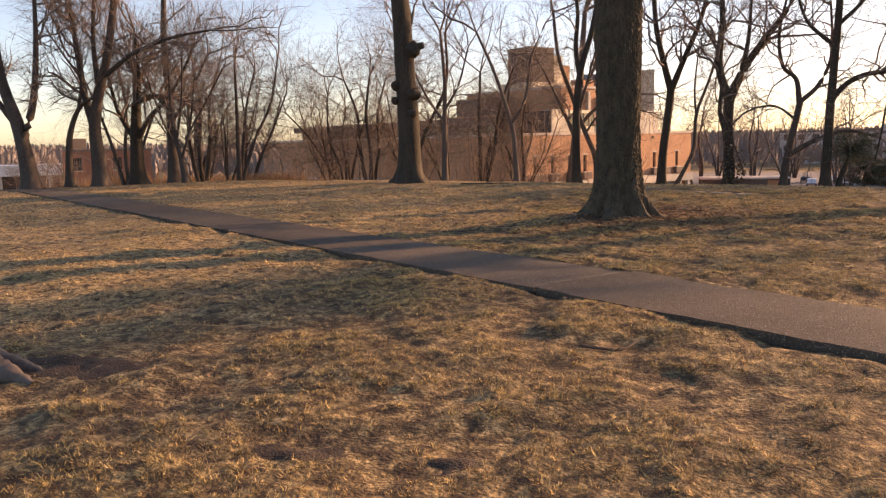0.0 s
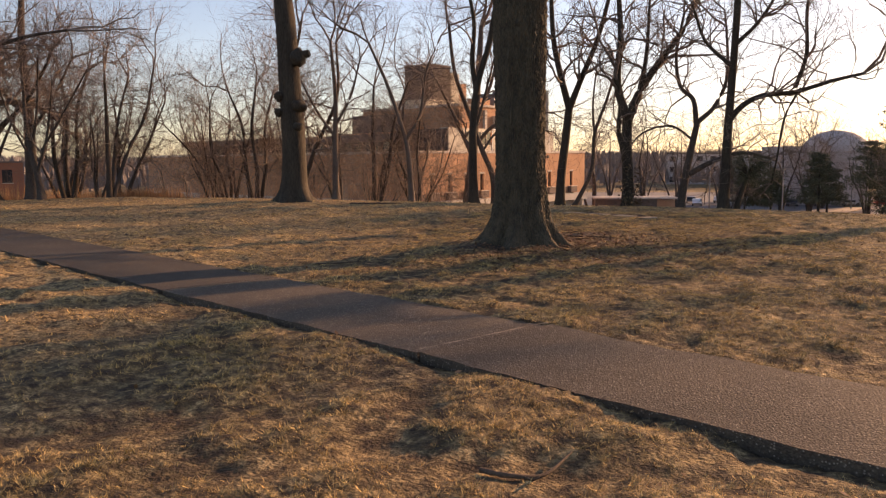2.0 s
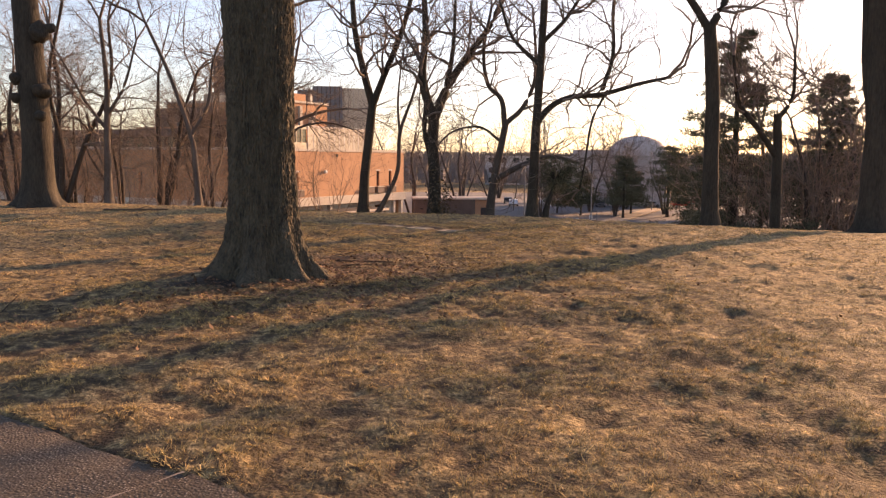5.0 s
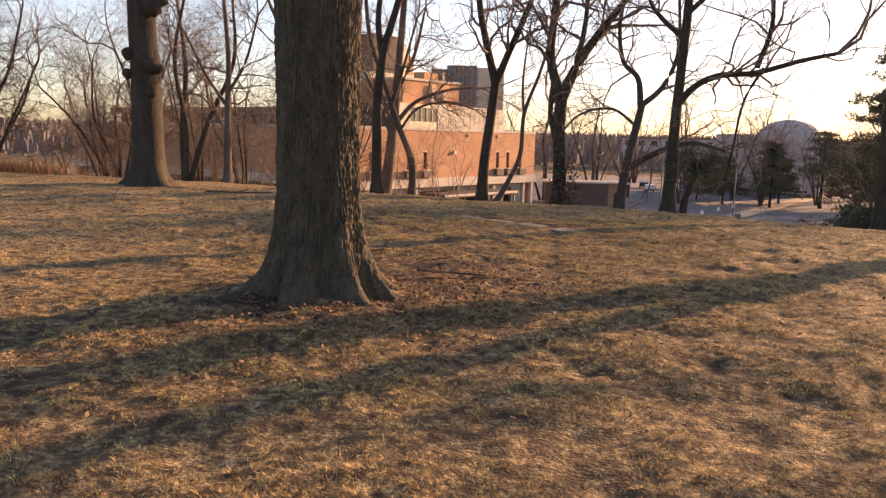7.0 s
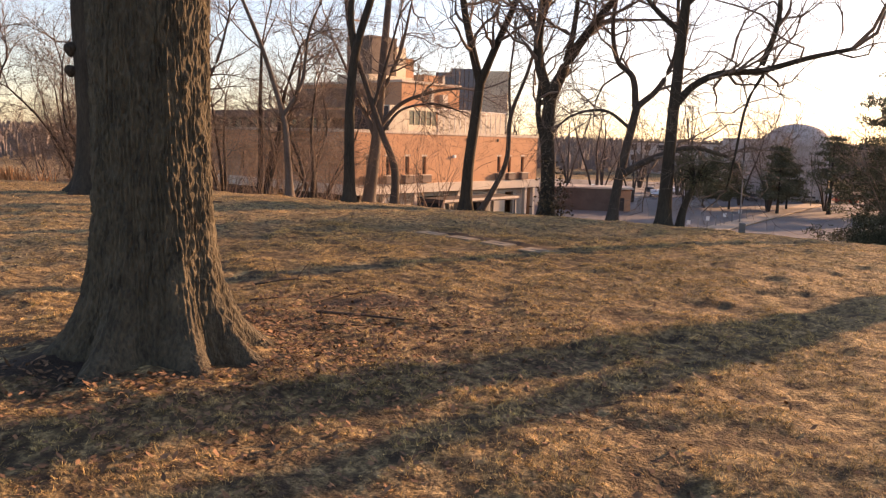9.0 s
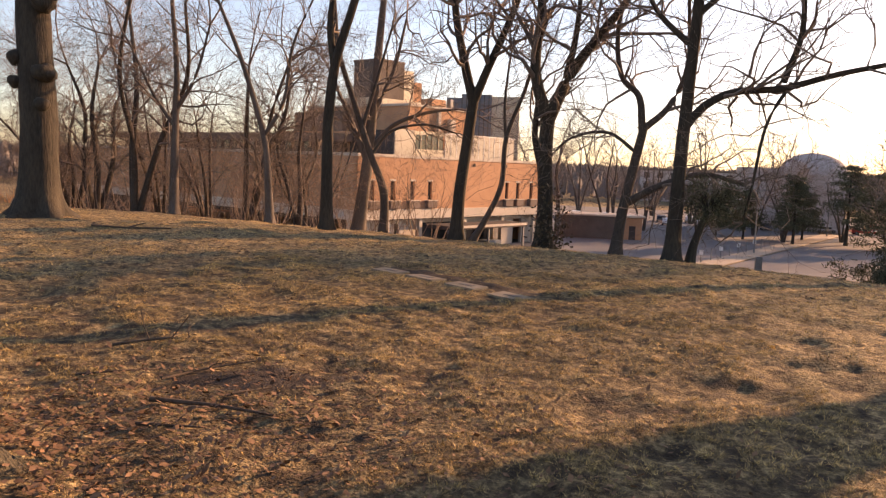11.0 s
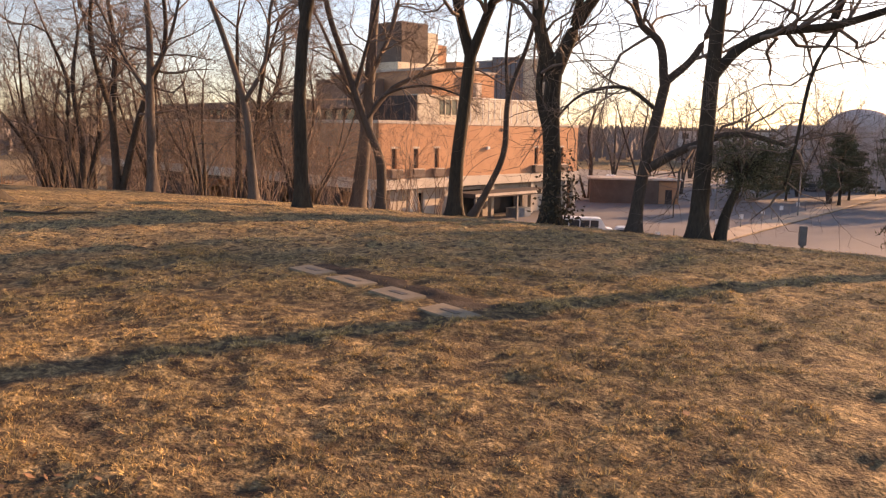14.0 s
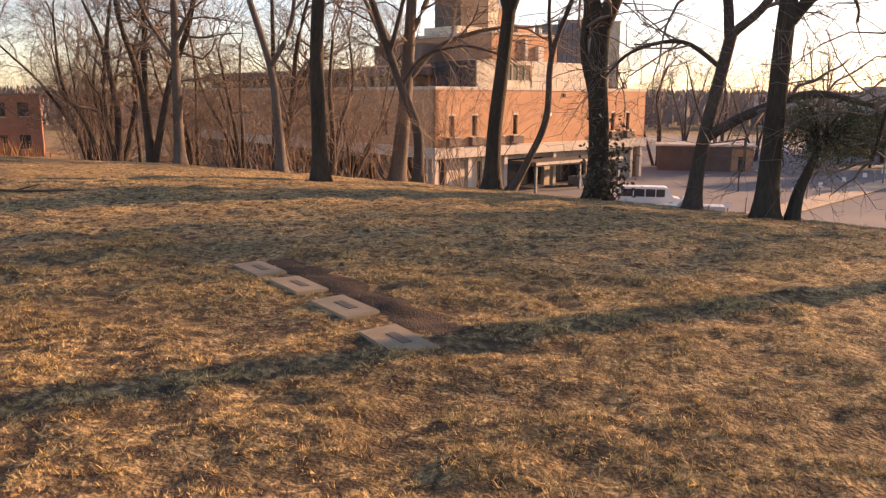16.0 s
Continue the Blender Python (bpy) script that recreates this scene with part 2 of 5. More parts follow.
def part(name, bm, mat, parent=None, label="", smooth=False):
    me = bpy.data.meshes.new(name)
    bm.to_mesh(me)
    bm.free()
    if smooth:
        me.polygons.foreach_set("use_smooth", np.ones(len(me.polygons), dtype=bool))
    me.materials.append(mat)
    ob = new(name, me)
    if parent:
        ob.parent = parent
    if label:
        tagged(ob, label)
    return ob


def box(bm, x0, x1, y0, y1, z0, z1, bevel=0.0, m=None):
    made = bmesh.ops.create_cube(bm, size=1)["verts"]
    bmesh.ops.scale(bm, vec=(x1 - x0, y1 - y0, z1 - z0), verts=made)
    bmesh.ops.translate(bm, vec=((x0 + x1) / 2, (y0 + y1) / 2, (z0 + z1) / 2), verts=made)
    if bevel:
        edges = list({e for v in made for e in v.link_edges})
        made = list({v for f in bmesh.ops.bevel(bm, geom=edges, offset=bevel, segments=2, affect="EDGES")["faces"] for v in f.verts} | set(v for v in made if v.is_valid))
    if m is not None:
        bmesh.ops.transform(bm, matrix=m, verts=made)


def boxes(name, rows, mat, parent=None, label="", bevel=0.0):
    bm = bmesh.new()
    for r in rows:
        box(bm, *r, bevel=bevel)
    return part(name, bm, mat, parent, label)


def thing(name, m, label, category, group="", kind=""):
    ob = new(name)
    ob.matrix_world = m
    return tagged(ob, label, category, group, kind)


def lattice(shape_seed):
    g = np.random.RandomState(shape_seed).rand(256, 256)

    def f(x, y):
        xi, yi = np.floor(x).astype(int), np.floor(y).astype(int)
        fx, fy = x - xi, y - yi
        fx, fy = fx * fx * (3 - 2 * fx), fy * fy * (3 - 2 * fy)
        a, b = g[xi % 256, yi % 256], g[(xi + 1) % 256, yi % 256]
        c, d = g[xi % 256, (yi + 1) % 256], g[(xi + 1) % 256, (yi + 1) % 256]
        return (a * (1 - fx) + b * fx) * (1 - fy) + (c * (1 - fx) + d * fx) * fy
    return f


vn1, vn2, vn3 = lattice(3), lattice(5), lattice(8)

# the pavement runs along PD; PN points across it
PD, PN = np.array((0.826, -0.564)), np.array((0.564, 0.826))
PMID = np.array((-0.62, 7.51))
PHALF = 0.77
BIG_TREE = (-1.08, 14.65)


def smooth_ground(x, y):
    u = y + np.where(x < 0, 0.35, 0.4) * x
    v = -0.75 * x + 0.66 * y
    z = 0.1 - 0.0046 * np.maximum(0, u - 24) ** 2 - 0.0025 * np.maximum(0, v - 34) ** 2 - 0.0025 * np.maximum(0, x - 5) * np.maximum(0, y - 22)
    return -9.0 + np.logaddexp(0, (z + 9.0) * 3) / 3


def ground_height(x, y):
    x, y = np.asarray(x, float), np.asarray(y, float)
    z = smooth_ground(x, y)
    near = np.clip((70 - np.hypot(x, y - 15)) / 40, 0, 1)
    mu, mw = (x - 0.52) * 0.78 - (y - 23.05) * 0.62, (x - 0.52) * 0.62 + (y - 23.05) * 0.78
    near = near * (1 - 0.85 * np.exp(-(np.maximum(0, np.abs(mu) - 1.5) / 0.3) ** 2 - (mw / 0.35) ** 2))
    z = z + near * ((vn1(x * 0.5 + 90, y * 0.5 + 70) - 0.5) * 0.06 + (vn2(x * 2.3 + 50, y * 2.3 + 90) - 0.5) * 0.075 + (vn3(x * 5.5 + 30, y * 5.5 + 60) - 0.5) * 0.03 + (vn1(x * 10 + 130, y * 10 + 160) - 0.5) * 0.034)
    d = np.hypot(x - BIG_TREE[0], y - BIG_TREE[1])
    z = z + 0.13 * np.exp(-(d / 1.6) ** 2)
    s = (x - PMID[0]) * PN[0] + (y - PMID[1]) * PN[1]
    on = np.clip((PHALF + 0.02 - np.abs(s)) / 0.09, 0, 1)
    gully = np.exp(-((s + PHALF + 0.07) / 0.09) ** 2) * (0.5 + vn1(x * 1.3 + 11, y * 1.3 + 40))
    z = z - on * 0.10 - gully * 0.035
    far = np.maximum(0, np.hypot(x, y) - 330)
    return z + 16 * (1 - np.exp(-far / 500)) * (0.6 + 0.8 * vn1(x * 0.004 + 20, y * 0.004 + 20))


def gz(x, y):
    return float(ground_height(x, y))


# ---- ground ----
def axis(lo, hi, step, reach):
    mid = list(np.arange(lo, hi + 1e-6, step))
    out, s = [], step
    v = hi
    while v < reach:
        s = min(s * 1.11, 90)
        v += s
        out.append(v)
    neg, s, v = [], step, lo
    while v > -reach:
        s = min(s * 1.11, 90)
        v -= s
        neg.append(v)
    return np.array(neg[::-1] + mid + out)


gx, gy = axis(-8.0, 8.0, 0.07, 2600), axis(0.8, 31, 0.07, 2600)
X, Y = np.meshgrid(gx, gy)
Z = ground_height(X, Y)
nx, ny = len(gx), len(gy)
ii = (np.arange(ny - 1)[:, None] * nx + np.arange(nx - 1)[None, :]).ravel()
ground = mesh_object("ground", np.stack([X.ravel(), Y.ravel(), Z.ravel()], 1), np.stack([ii, ii + 1, ii + nx + 1, ii + nx], 1), M_GROUND, smooth=True)
tagged(ground, "dormant straw and dull green lawn sloping down to a valley", "ground", kind="structure")


# ---- pavement ----
def pavement():
    top = thing("pavement", pose(0, 0, 0), "worn brown concrete pavement crossing the lawn", "pavement", kind="structure")
    rng = np.random.RandomState(4)
    ang = math.degrees(math.atan2(PD[1], PD[0]))
    joint0 = -0.02
    cuts = [joint0 + 4.6 * k for k in range(-8, 4)]
    for k, (a, b) in enumerate(zip(cuts[:-1], cuts[1:])):
        nseg, nw = 46, 8
        us = np.linspace(a + 0.012, b - 0.012, nseg)
        ws = np.linspace(-PHALF, PHALF, nw)
        tilt = 0.028 if abs(a - joint0) < 0.01 else 0.0
        vs, fs = [], []
        for i, u in enumerate(us):
            for j, w in enumerate(ws):
                ragged = 0.0
                if j in (0, nw - 1):
                    ragged = (vn2(np.array(u * 3.1 + 200), np.array(j * 9.0 + 40)) - 0.5) * 0.05 + (vn3(np.array(u * 11 + 200), np.array(j * 9.0 + 40)) - 0.5) * 0.025
                skew = 0.10 * w          # joints run a little askew
                p = PMID + PD * (u + skew) + PN * (w + ragged)
                z = float(smooth_ground(p[0], p[1])) + 0.028 - 0.008 * (w / PHALF) ** 2 + tilt * max(0, 1 - (u - a) / 0.8) * (0.4 + 0.6 * (w + PHALF) / (2 * PHALF))
                z += (vn1(np.array(u * 2 + 300), np.array(w * 2 + 90)) - 0.5) * 0.008
                vs.append((p[0], p[1], z))
        for i in range(nseg - 1):
            for j in range(nw - 1):
                q = i * nw + j
                fs.append((q, q + nw, q + nw + 1, q + 1))
        rim = [j for j in range(nw)] + [i * nw + nw - 1 for i in range(1, nseg)] + [(nseg - 1) * nw + j for j in range(nw - 2, -1, -1)] + [i * nw for i in range(nseg - 2, 0, -1)]
        base = len(vs)
        for q in rim:
            vs.append((vs[q][0], vs[q][1], vs[q][2] - 0.12))
        for c in range(len(rim)):
            d = (c + 1) % len(rim)
            fs.append((rim[c], rim[d], base + d, base + c))
        mesh_object("paving_slab", vs, fs, M_PATH, top)
    vs, fs = [], []
    for i in range(30):
        w = -PHALF + 0.02 + (2 * PHALF - 0.04) * i / 29
        half = 0.001 + 0.018 * max(0.0, float(vn3(np.array(i * 0.9 + 60), np.array(33.0))) - 0.15)
        for sgn in (-1, 1):
            p = PMID + PD * (joint0 - 0.012 + 0.10 * w + 0.012 * (float(vn2(np.array(i * 0.5 + 20), np.array(51.0))) - 0.5) + sgn * half) + PN * w
            vs.append((p[0], p[1], float(smooth_ground(p[0], p[1])) + 0.036 + 0.03 * (0.4 + 0.6 * (w + PHALF) / (2 * PHALF))))
        if i:
            fs.append((2 * i - 2, 2 * i - 1, 2 * i + 1, 2 * i))
    mesh_object("joint_seam", vs, fs, M_SEAM, top, "pale crumbled joint between two slabs")
    return top


pavement()


# ---- trees ----
def catmull(points, per=6):
    p = [np.array(q, float) for q in points]
    p = [2 * p[0] - p[1]] + p + [2 * p[-1] - p[-2]]
    out = []
    for i in range(1, len(p) - 2):
        for k in range(per):
            t = k / per
            out.append(0.5 * (2 * p[i] + (p[i + 1] - p[i - 1]) * t + (2 * p[i - 1] - 5 * p[i] + 4 * p[i + 1] - p[i + 2]) * t * t + (3 * p[i] - p[i - 1] - 3 * p[i + 1] + p[i + 2]) * t ** 3))
    out.append(p[-2])
    return np.array(out)


class Tubes:
    """Collects tubes and turns them into one mesh."""

    def __init__(self):
        self.batches = {}

    def add(self, pts, radii, sides):
        self.batches.setdefault((len(pts), sides), []).append((pts, radii))

    def arrays(self):
        vs, fs, base = [], [], 0
        for (n, k), items in self.batches.items():
            P = np.array([i[0] for i in items])
            R = np.array([i[1] for i in items])
            T = np.gradient(P, axis=1)
            T /= np.linalg.norm(T, axis=2, keepdims=True) + 1e-9
            ref = np.where(np.abs(T[..., 2:3]) > 0.9, np.array([1.0, 0.1, 0]), np.array([0, 0.1, 1.0]))
            A = np.cross(T, ref)
            A /= np.linalg.norm(A, axis=2, keepdims=True) + 1e-9
            B = np.cross(T, A)
            th = np.arange(k) * 2 * np.pi / k
            ring = P[:, :, None, :] + R[:, :, None, None] * (A[:, :, None, :] * np.cos(th)[:, None] + B[:, :, None, :] * np.sin(th)[:, None])
            m = len(items)
            vs.append(ring.reshape(-1, 3))
            idx = np.arange(m * n * k).reshape(m, n, k) + base
            nxt = np.roll(idx, -1, axis=2)
            fs.append(np.stack([idx[:, :-1], nxt[:, :-1], nxt[:, 1:], idx[:, 1:]], -1).reshape(-1, 4))
            base += m * n * k
        return np.concatenate(vs), np.concatenate(fs)


def grow(rng, tubes, p, d, length, r, level, last, wander=0.22, up=0.12, kids=(5, 8), rmin=0.0045, droop=0.0, cheap=False):
    n = 6 if level <= 1 else (4 if level == 2 else 3)
    if cheap and level == last:
        n = 2
    pts, rad = [p.copy()], [r]
    d = d / np.linalg.norm(d)
    ds = [d]
    for i in range(1, n):
        d = d + rng.normal(0, wander, 3) + np.array((0, 0, up - droop * level))
        d /= np.linalg.norm(d)
        p = p + d * length / (n - 1)
        pts.append(p)
        ds.append(d)
        rad.append(max(rmin * 0.6, r * (1 - 0.72 * i / (n - 1))))
    tubes.add(np.array(pts), np.array(rad), 7 if level == 0 else (5 if level == 1 else 3))
    if level >= last:
        return
    for c in range(rng.randint(*kids)):
        s = 0.2 + 0.8 * (c + rng.rand()) / kids[1] if c else 1.0
        s = min(s, 1.0)
        f = s * (n - 1)
        i = min(int(f), n - 2)
        q = pts[i] + (pts[i + 1] - pts[i]) * (f - i)
        side = np.cross(ds[i], rng.normal(0, 1, 3))
        side /= np.linalg.norm(side) + 1e-9
        a = rng.uniform(0.45, 1.1) if s < 0.99 else rng.uniform(0.15, 0.4)
        nd = ds[i] * math.cos(a) + side * math.sin(a)
        rr = rad[i] + (rad[i + 1] - rad[i]) * (f - i)
        grow(rng, tubes, q, nd, length * rng.uniform(0.5, 0.78) * (1.15 - 0.4 * s), max(rmin, rr * rng.uniform(0.5, 0.75)), level + 1, last, wander, up, kids, rmin, droop, cheap)


def trunk_mesh(points, r0, r1, sides=16, flare=0.6, flare_h=0.35, lump=0.05, seed=0, per=8):
    c = catmull(points, per)
    n = len(c)
    z = c[:, 2] - c[0, 2]
    s = np.linspace(0, 1, n)
    rad = r0 + (r1 - r0) * s
    rad = rad * (1 + flare * np.exp(-z / flare_h))
    th = np.arange(sides) * 2 * np.pi / sides
    off = seed * 17 + 40
    lumpv = 1 + lump * 2 * (vn2(np.cos(th)[None, :] * 1.6 + off + 10, z[:, None] * 1.2 + np.sin(th)[None, :] * 1.6 + 30) - 0.5)
    roots = 1 + 0.22 * np.exp(-z / flare_h)[:, None] * np.cos(th * 5 + seed)[None, :]
    R = rad[:, None] * lumpv * roots
    V = np.stack([c[:, 0:1] + R * np.cos(th), c[:, 1:2] + R * np.sin(th), np.repeat(c[:, 2:3], sides, 1)], -1).reshape(-1, 3)
    idx = np.arange(n * sides).reshape(n, sides)
    nxt = np.roll(idx, -1, 1)
    F = np.stack([idx[:-1], nxt[:-1], nxt[1:], idx[1:]], -1).reshape(-1, 4)
    return V, F, c, rad


def tree(pos, trunk, r0, r1, limbs, seed, label, bark=None, twig=None, last=3, kids=(6, 10), top=True, extra=9, reach=2.9, flare=0.6, sides=14, up=0.05, wander=0.26, cheap=False, group="bare trees"):
    """A leafless tree: trunk through offsets, main limbs through offsets, then random boughs and twigs."""
    rng = np.random.RandomState(seed)
    x, y = pos
    bark, twig = bark or M_BARK2, twig or M_TWIG
    ob = thing("tree", pose(x, y, gz(x, y) - 0.06), label, "tree", group)
    V, F, c, rad = trunk_mesh(trunk, r0, r1, sides, flare, seed=seed)
    mesh_object("trunk", V, F, bark, ob, smooth=True)
    tw = Tubes()
    for pts, ra, rb, *few in limbs:
        lp = catmull(pts, 5)
        lr = np.linspace(ra, rb, len(lp))
        lt = Tubes()
        lt.add(lp, lr, 8)
        lv, lf = lt.arrays()
        mesh_object("limb", lv, lf, bark, ob, smooth=True)
        for k in range(few[0] if few else extra):
            i = int(rng.uniform(0.3, 0.98) * (len(lp) - 1))
            d = lp[i + 1] - lp[i] if i + 1 < len(lp) else lp[i] - lp[i - 1]
            d = d / np.linalg.norm(d)
            side = np.cross(d, rng.normal(0, 1, 3))
            side /= np.linalg.norm(side) + 1e-9
            grow(rng, tw, lp[i], d * 0.6 + side * 0.8, reach * rng.uniform(0.5, 1.0), lr[i] * 0.5, 1, last, wander, up, kids, cheap=cheap)
        d = lp[-1] - lp[-2]
        for k in range(2):
            grow(rng, tw, lp[-1], d / np.linalg.norm(d) + rng.normal(0, 0.3, 3), reach * (0.35 if d[2] < 0 else 1.1), rb, 1, last, wander, up, kids, cheap=cheap)
    if top:
        d = c[-1] - c[-2]
        for k in range(3):
            grow(rng, tw, c[-1], d / np.linalg.norm(d) + rng.normal(0, 0.35, 3), reach * 1.3, r1 * 0.75, 1, last, wander, up, kids, cheap=cheap)
    if tw.batches:
        v, f = tw.arrays()
        mesh_object("crown", v, f, twig, ob)
    return ob


def big_tree():
    """The old oak beside the pavement: ridged bark and buttress roots."""
    x, y = BIG_TREE
    ob = thing("tree", pose(x, y, gz(x, y) - 0.22), "massive old oak trunk with furrowed dark bark and flared roots", "tree")
    sides = 440
    th = np.arange(sides) * 2 * np.pi / sides
    z = np.concatenate([np.linspace(0, 5.0, 340), np.linspace(5.1, 9.5, 20)])
    TH, ZZ = np.meshgrid(th, z)
    r = 0.405 + 0.045 * np.exp(-((ZZ - 4.2) / 1.6) ** 2) - 0.02 * np.maximum(0, ZZ - 5)
    spin = TH * 8 + 0.4 + 0.9 * np.sin(TH * 2 + 0.6) + 0.5 * np.sin(TH * 3)
    lobes = 0.5 + 0.5 * np.cos(spin)
    r = r + 0.34 * np.exp(-ZZ / 0.5) + 0.44 * np.exp(-ZZ / 0.22) * (0.02 + 1.15 * lobes ** 1.3)
    r = r + 0.055 * np.exp(-ZZ / 0.7) * np.cos(spin)
    cx, cy = np.cos(TH), np.sin(TH)
    # interlaced bark plates: ridges that wander, split and rejoin
    n_r = 84
    k = TH / (2 * np.pi) * n_r
    seam = 0.5 - 0.5 * np.cos(TH)
    w1 = vn1(k * 0.22 + 20, ZZ * 1.1 + 9) * seam + vn1(((k + n_r / 2) % n_r) * 0.22 + 90, ZZ * 1.1 + 9) * (1 - seam)
    w2 = vn2(k * 0.7 + 20, ZZ * 3.2 + 9) * seam + vn2(((k + n_r / 2) % n_r) * 0.7 + 90, ZZ * 3.2 + 9) * (1 - seam)
    kk = k + (w1 - 0.5) * 3.0 + (w2 - 0.5) * 2.0
    ridge = 1 - np.abs((kk % 1) - 0.5) * 2
    ridge = np.clip(ridge * 1.5 - 0.15, 0, 1) ** 0.8
    plate = np.clip(vn3(np.floor(kk) * 7.3 % 250, ZZ * 17 + np.floor(kk) * 3.7) * 3.2 - 0.9, 0, 1)
    chip = vn2(k * 2.4 % 250, ZZ * 26 + 13)
    patchy = 0.45 + 0.55 * vn1(k * 0.12 + 40, ZZ * 0.8 + 60)
    r = r - 0.012 + (0.4 + 0.6 * patchy) * (0.025 * ridge * (0.2 + 0.8 * plate) + 0.024 * (chip - 0.5) + 0.008 * (w2 - 0.5))
    lean = -0.03 * ZZ / 5
    V = np.stack([r * cx + lean, r * cy, ZZ], -1).reshape(-1, 3)
    idx = np.arange(len(z) * sides).reshape(len(z), sides)
    nxt = np.roll(idx, -1, 1)
    F = np.stack([idx[:-1], nxt[:-1], nxt[1:], idx[1:]], -1).reshape(-1, 4)
    mesh_object("trunk", V, F, M_OAK, ob, smooth=True)
    rng = np.random.RandomState(12)
    tw = Tubes()
    for az in (20, 95, 160, 230, 300, 340):
        a = radians(az)
        pts = [(0, 0, 8.6), (1.2 * math.cos(a), 1.2 * math.sin(a), 10.4), (3.2 * math.cos(a), 3.2 * math.sin(a), 12.6), (5 * math.cos(a), 5 * math.sin(a), 15.5)]
        lp = catmull(pts, 5)
        lt = Tubes()
        lt.add(lp, np.linspace(0.26, 0.09, len(lp)), 8)
        v, f = lt.arrays()
        mesh_object("limb", v, f, M_BARK, ob, smooth=True)
        for i in (7, 10, 13, 15):
            grow(rng, tw, lp[min(i, len(lp) - 1)], np.array((math.cos(a), math.sin(a), 0.5)) + rng.normal(0, 0.6, 3), 3.4, 0.08, 1, 3)
    v, f = tw.arrays()
    mesh_object("crown", v, f, M_TWIG, ob)
    return ob


def burl_tree():
    """The second oak, with cut limb stubs and burls."""
    ob = tree((-11.6, 30.4), [(0, 0, 0), (0.05, 0, 2.2), (-0.05, 0, 4.6), (-0.15, 0, 7.0), (-0.45, 0.1, 9.6), (-0.5, 0, 12.5)], 0.50, 0.30, [
        ([(-0.5, 0, 11.5), (0.8, 0.3, 13.2), (2.2, 0.5, 15.0)], 0.16, 0.07),
        ([(-0.5, 0, 11.8), (-1.9, 0.3, 13.2), (-3.4, 0.2, 15.2)], 0.17, 0.07)], 21,
        "tall dark oak trunk with knobby burls and cut limb stubs", M_BARK, sides=40, flare=0.75)
    rng = np.random.RandomState(3)
    for (bx, by, bz, s, sq) in ((0.43, -0.25, 5.55, 0.33, 1.0), (0.40, -0.25, 3.75, 0.30, 0.8), (-0.36, -0.3, 4.1, 0.19, 1.1), (-0.40, -0.3, 3.5, 0.17, 1.0), (0.36, -0.3, 2.95, 0.2, 0.8)):
        bm = bmesh.new()
        bmesh.ops.create_icosphere(bm, subdivisions=3, radius=s)
        for v in bm.verts:
            nn = noise.noise(v.co * 5 + Vector((bx * 9, bz, 3)))
            v.co *= 1 + 0.3 * nn
            v.co.z *= sq
            v.co += Vector((bx, by, bz))
        part("burl", bm, M_BARK, ob, smooth=True)
    bm = bmesh.new()
    bmesh.ops.create_cone(bm, cap_ends=True, segments=14, radius1=0.2, radius2=0.13, depth=0.55)
    bmesh.ops.rotate(bm, matrix=Matrix.Rotation(radians(78), 3, "Y"), verts=bm.verts, cent=(0, 0, 0))
    bmesh.ops.translate(bm, vec=(0.62, -0.25, 5.65), verts=bm.verts)
    part("limb_stub", bm, M_BARK, ob, "cut limb stub")
    return ob


big_tree()
burl_tree()

# trees along the brow of the lawn
tree((-5.2, 35.0), [(0, 0, 0), (-0.02, 0, 1.8), (0, 0, 3.6), (0.2, 0, 5.2), (0.75, 0.1, 7.2), (1.2, 0.2, 10)], 0.19, 0.11, [
    ([(0.15, 0, 4.9), (-0.05, 0.1, 6.2), (0.0, 0.2, 8.0), (-0.6, 0.3, 10.5)], 0.13, 0.06)], 31,
    "straight dark tree trunk forking high above the lawn", M_BARK, extra=5, last=3)
tree((-7.5, 46.5), [(0, 0, 0), (0.25, 0, 2.2), (0.45, 0, 4.2), (0.7, 0, 7.6), (0.9, 0.2, 11)], 0.34, 0.14, [
    ([(0.45, 0, 4.1), (1.5, 0.2, 5.3), (3.0, 0.3, 5.9), (4.4, 0.3, 6.1)], 0.13, 0.05),
    ([(0.4, 0, 3.6), (-0.4, 0, 5.4), (-1.6, 0.2, 7.8)], 0.15, 0.06),
    ([(0.5, 0, 5.6), (1.4, 0.2, 7.6), (1.9, 0.4, 10)], 0.13, 0.05)], 32,
    "thick pale-barked tree with wide crooked boughs", M_BARK3, extra=7)
tree((-5.4, 43.0), [(0, 0, 0), (-0.02, 0, 1.9), (-0.6, 0, 3.4), (-1.4, 0, 5.6), (-2.1, 0.1, 7.6), (-2.4, 0.2, 10)], 0.19, 0.08, [
    ([(-0.6, 0, 3.4), (0.2, 0.1, 4.4), (1.6, 0.2, 4.7), (2.8, 0.2, 4.4)], 0.07, 0.03),
    ([(-1.0, 0, 4.5), (-0.5, 0, 6.2), (0.1, 0, 8.4)], 0.09, 0.04)], 33,
    "slender crooked tree bending sideways above the slope", extra=6)
tree((-1.66, 38.3), [(0, 0, 0), (0.05, 0, 1.6), (0.22, 0, 3.2), (0.4, 0, 4.85)], 0.22, 0.175, [
    ([(0.4, 0, 4.7), (0.0, 0, 6.2), (-0.35, 0, 7.9), (-0.5, 0, 10.5)], 0.17, 0.09),
    ([(0.4, 0, 4.75), (0.85, 0, 5.9), (1.65, 0.1, 7.9), (2.3, 0.2, 10.4)], 0.16, 0.08)], 34,
    "dark forked tree with two rising limbs", M_BARK, top=False, extra=9, kids=(4, 7), reach=3.8, wander=0.36, up=0.1)
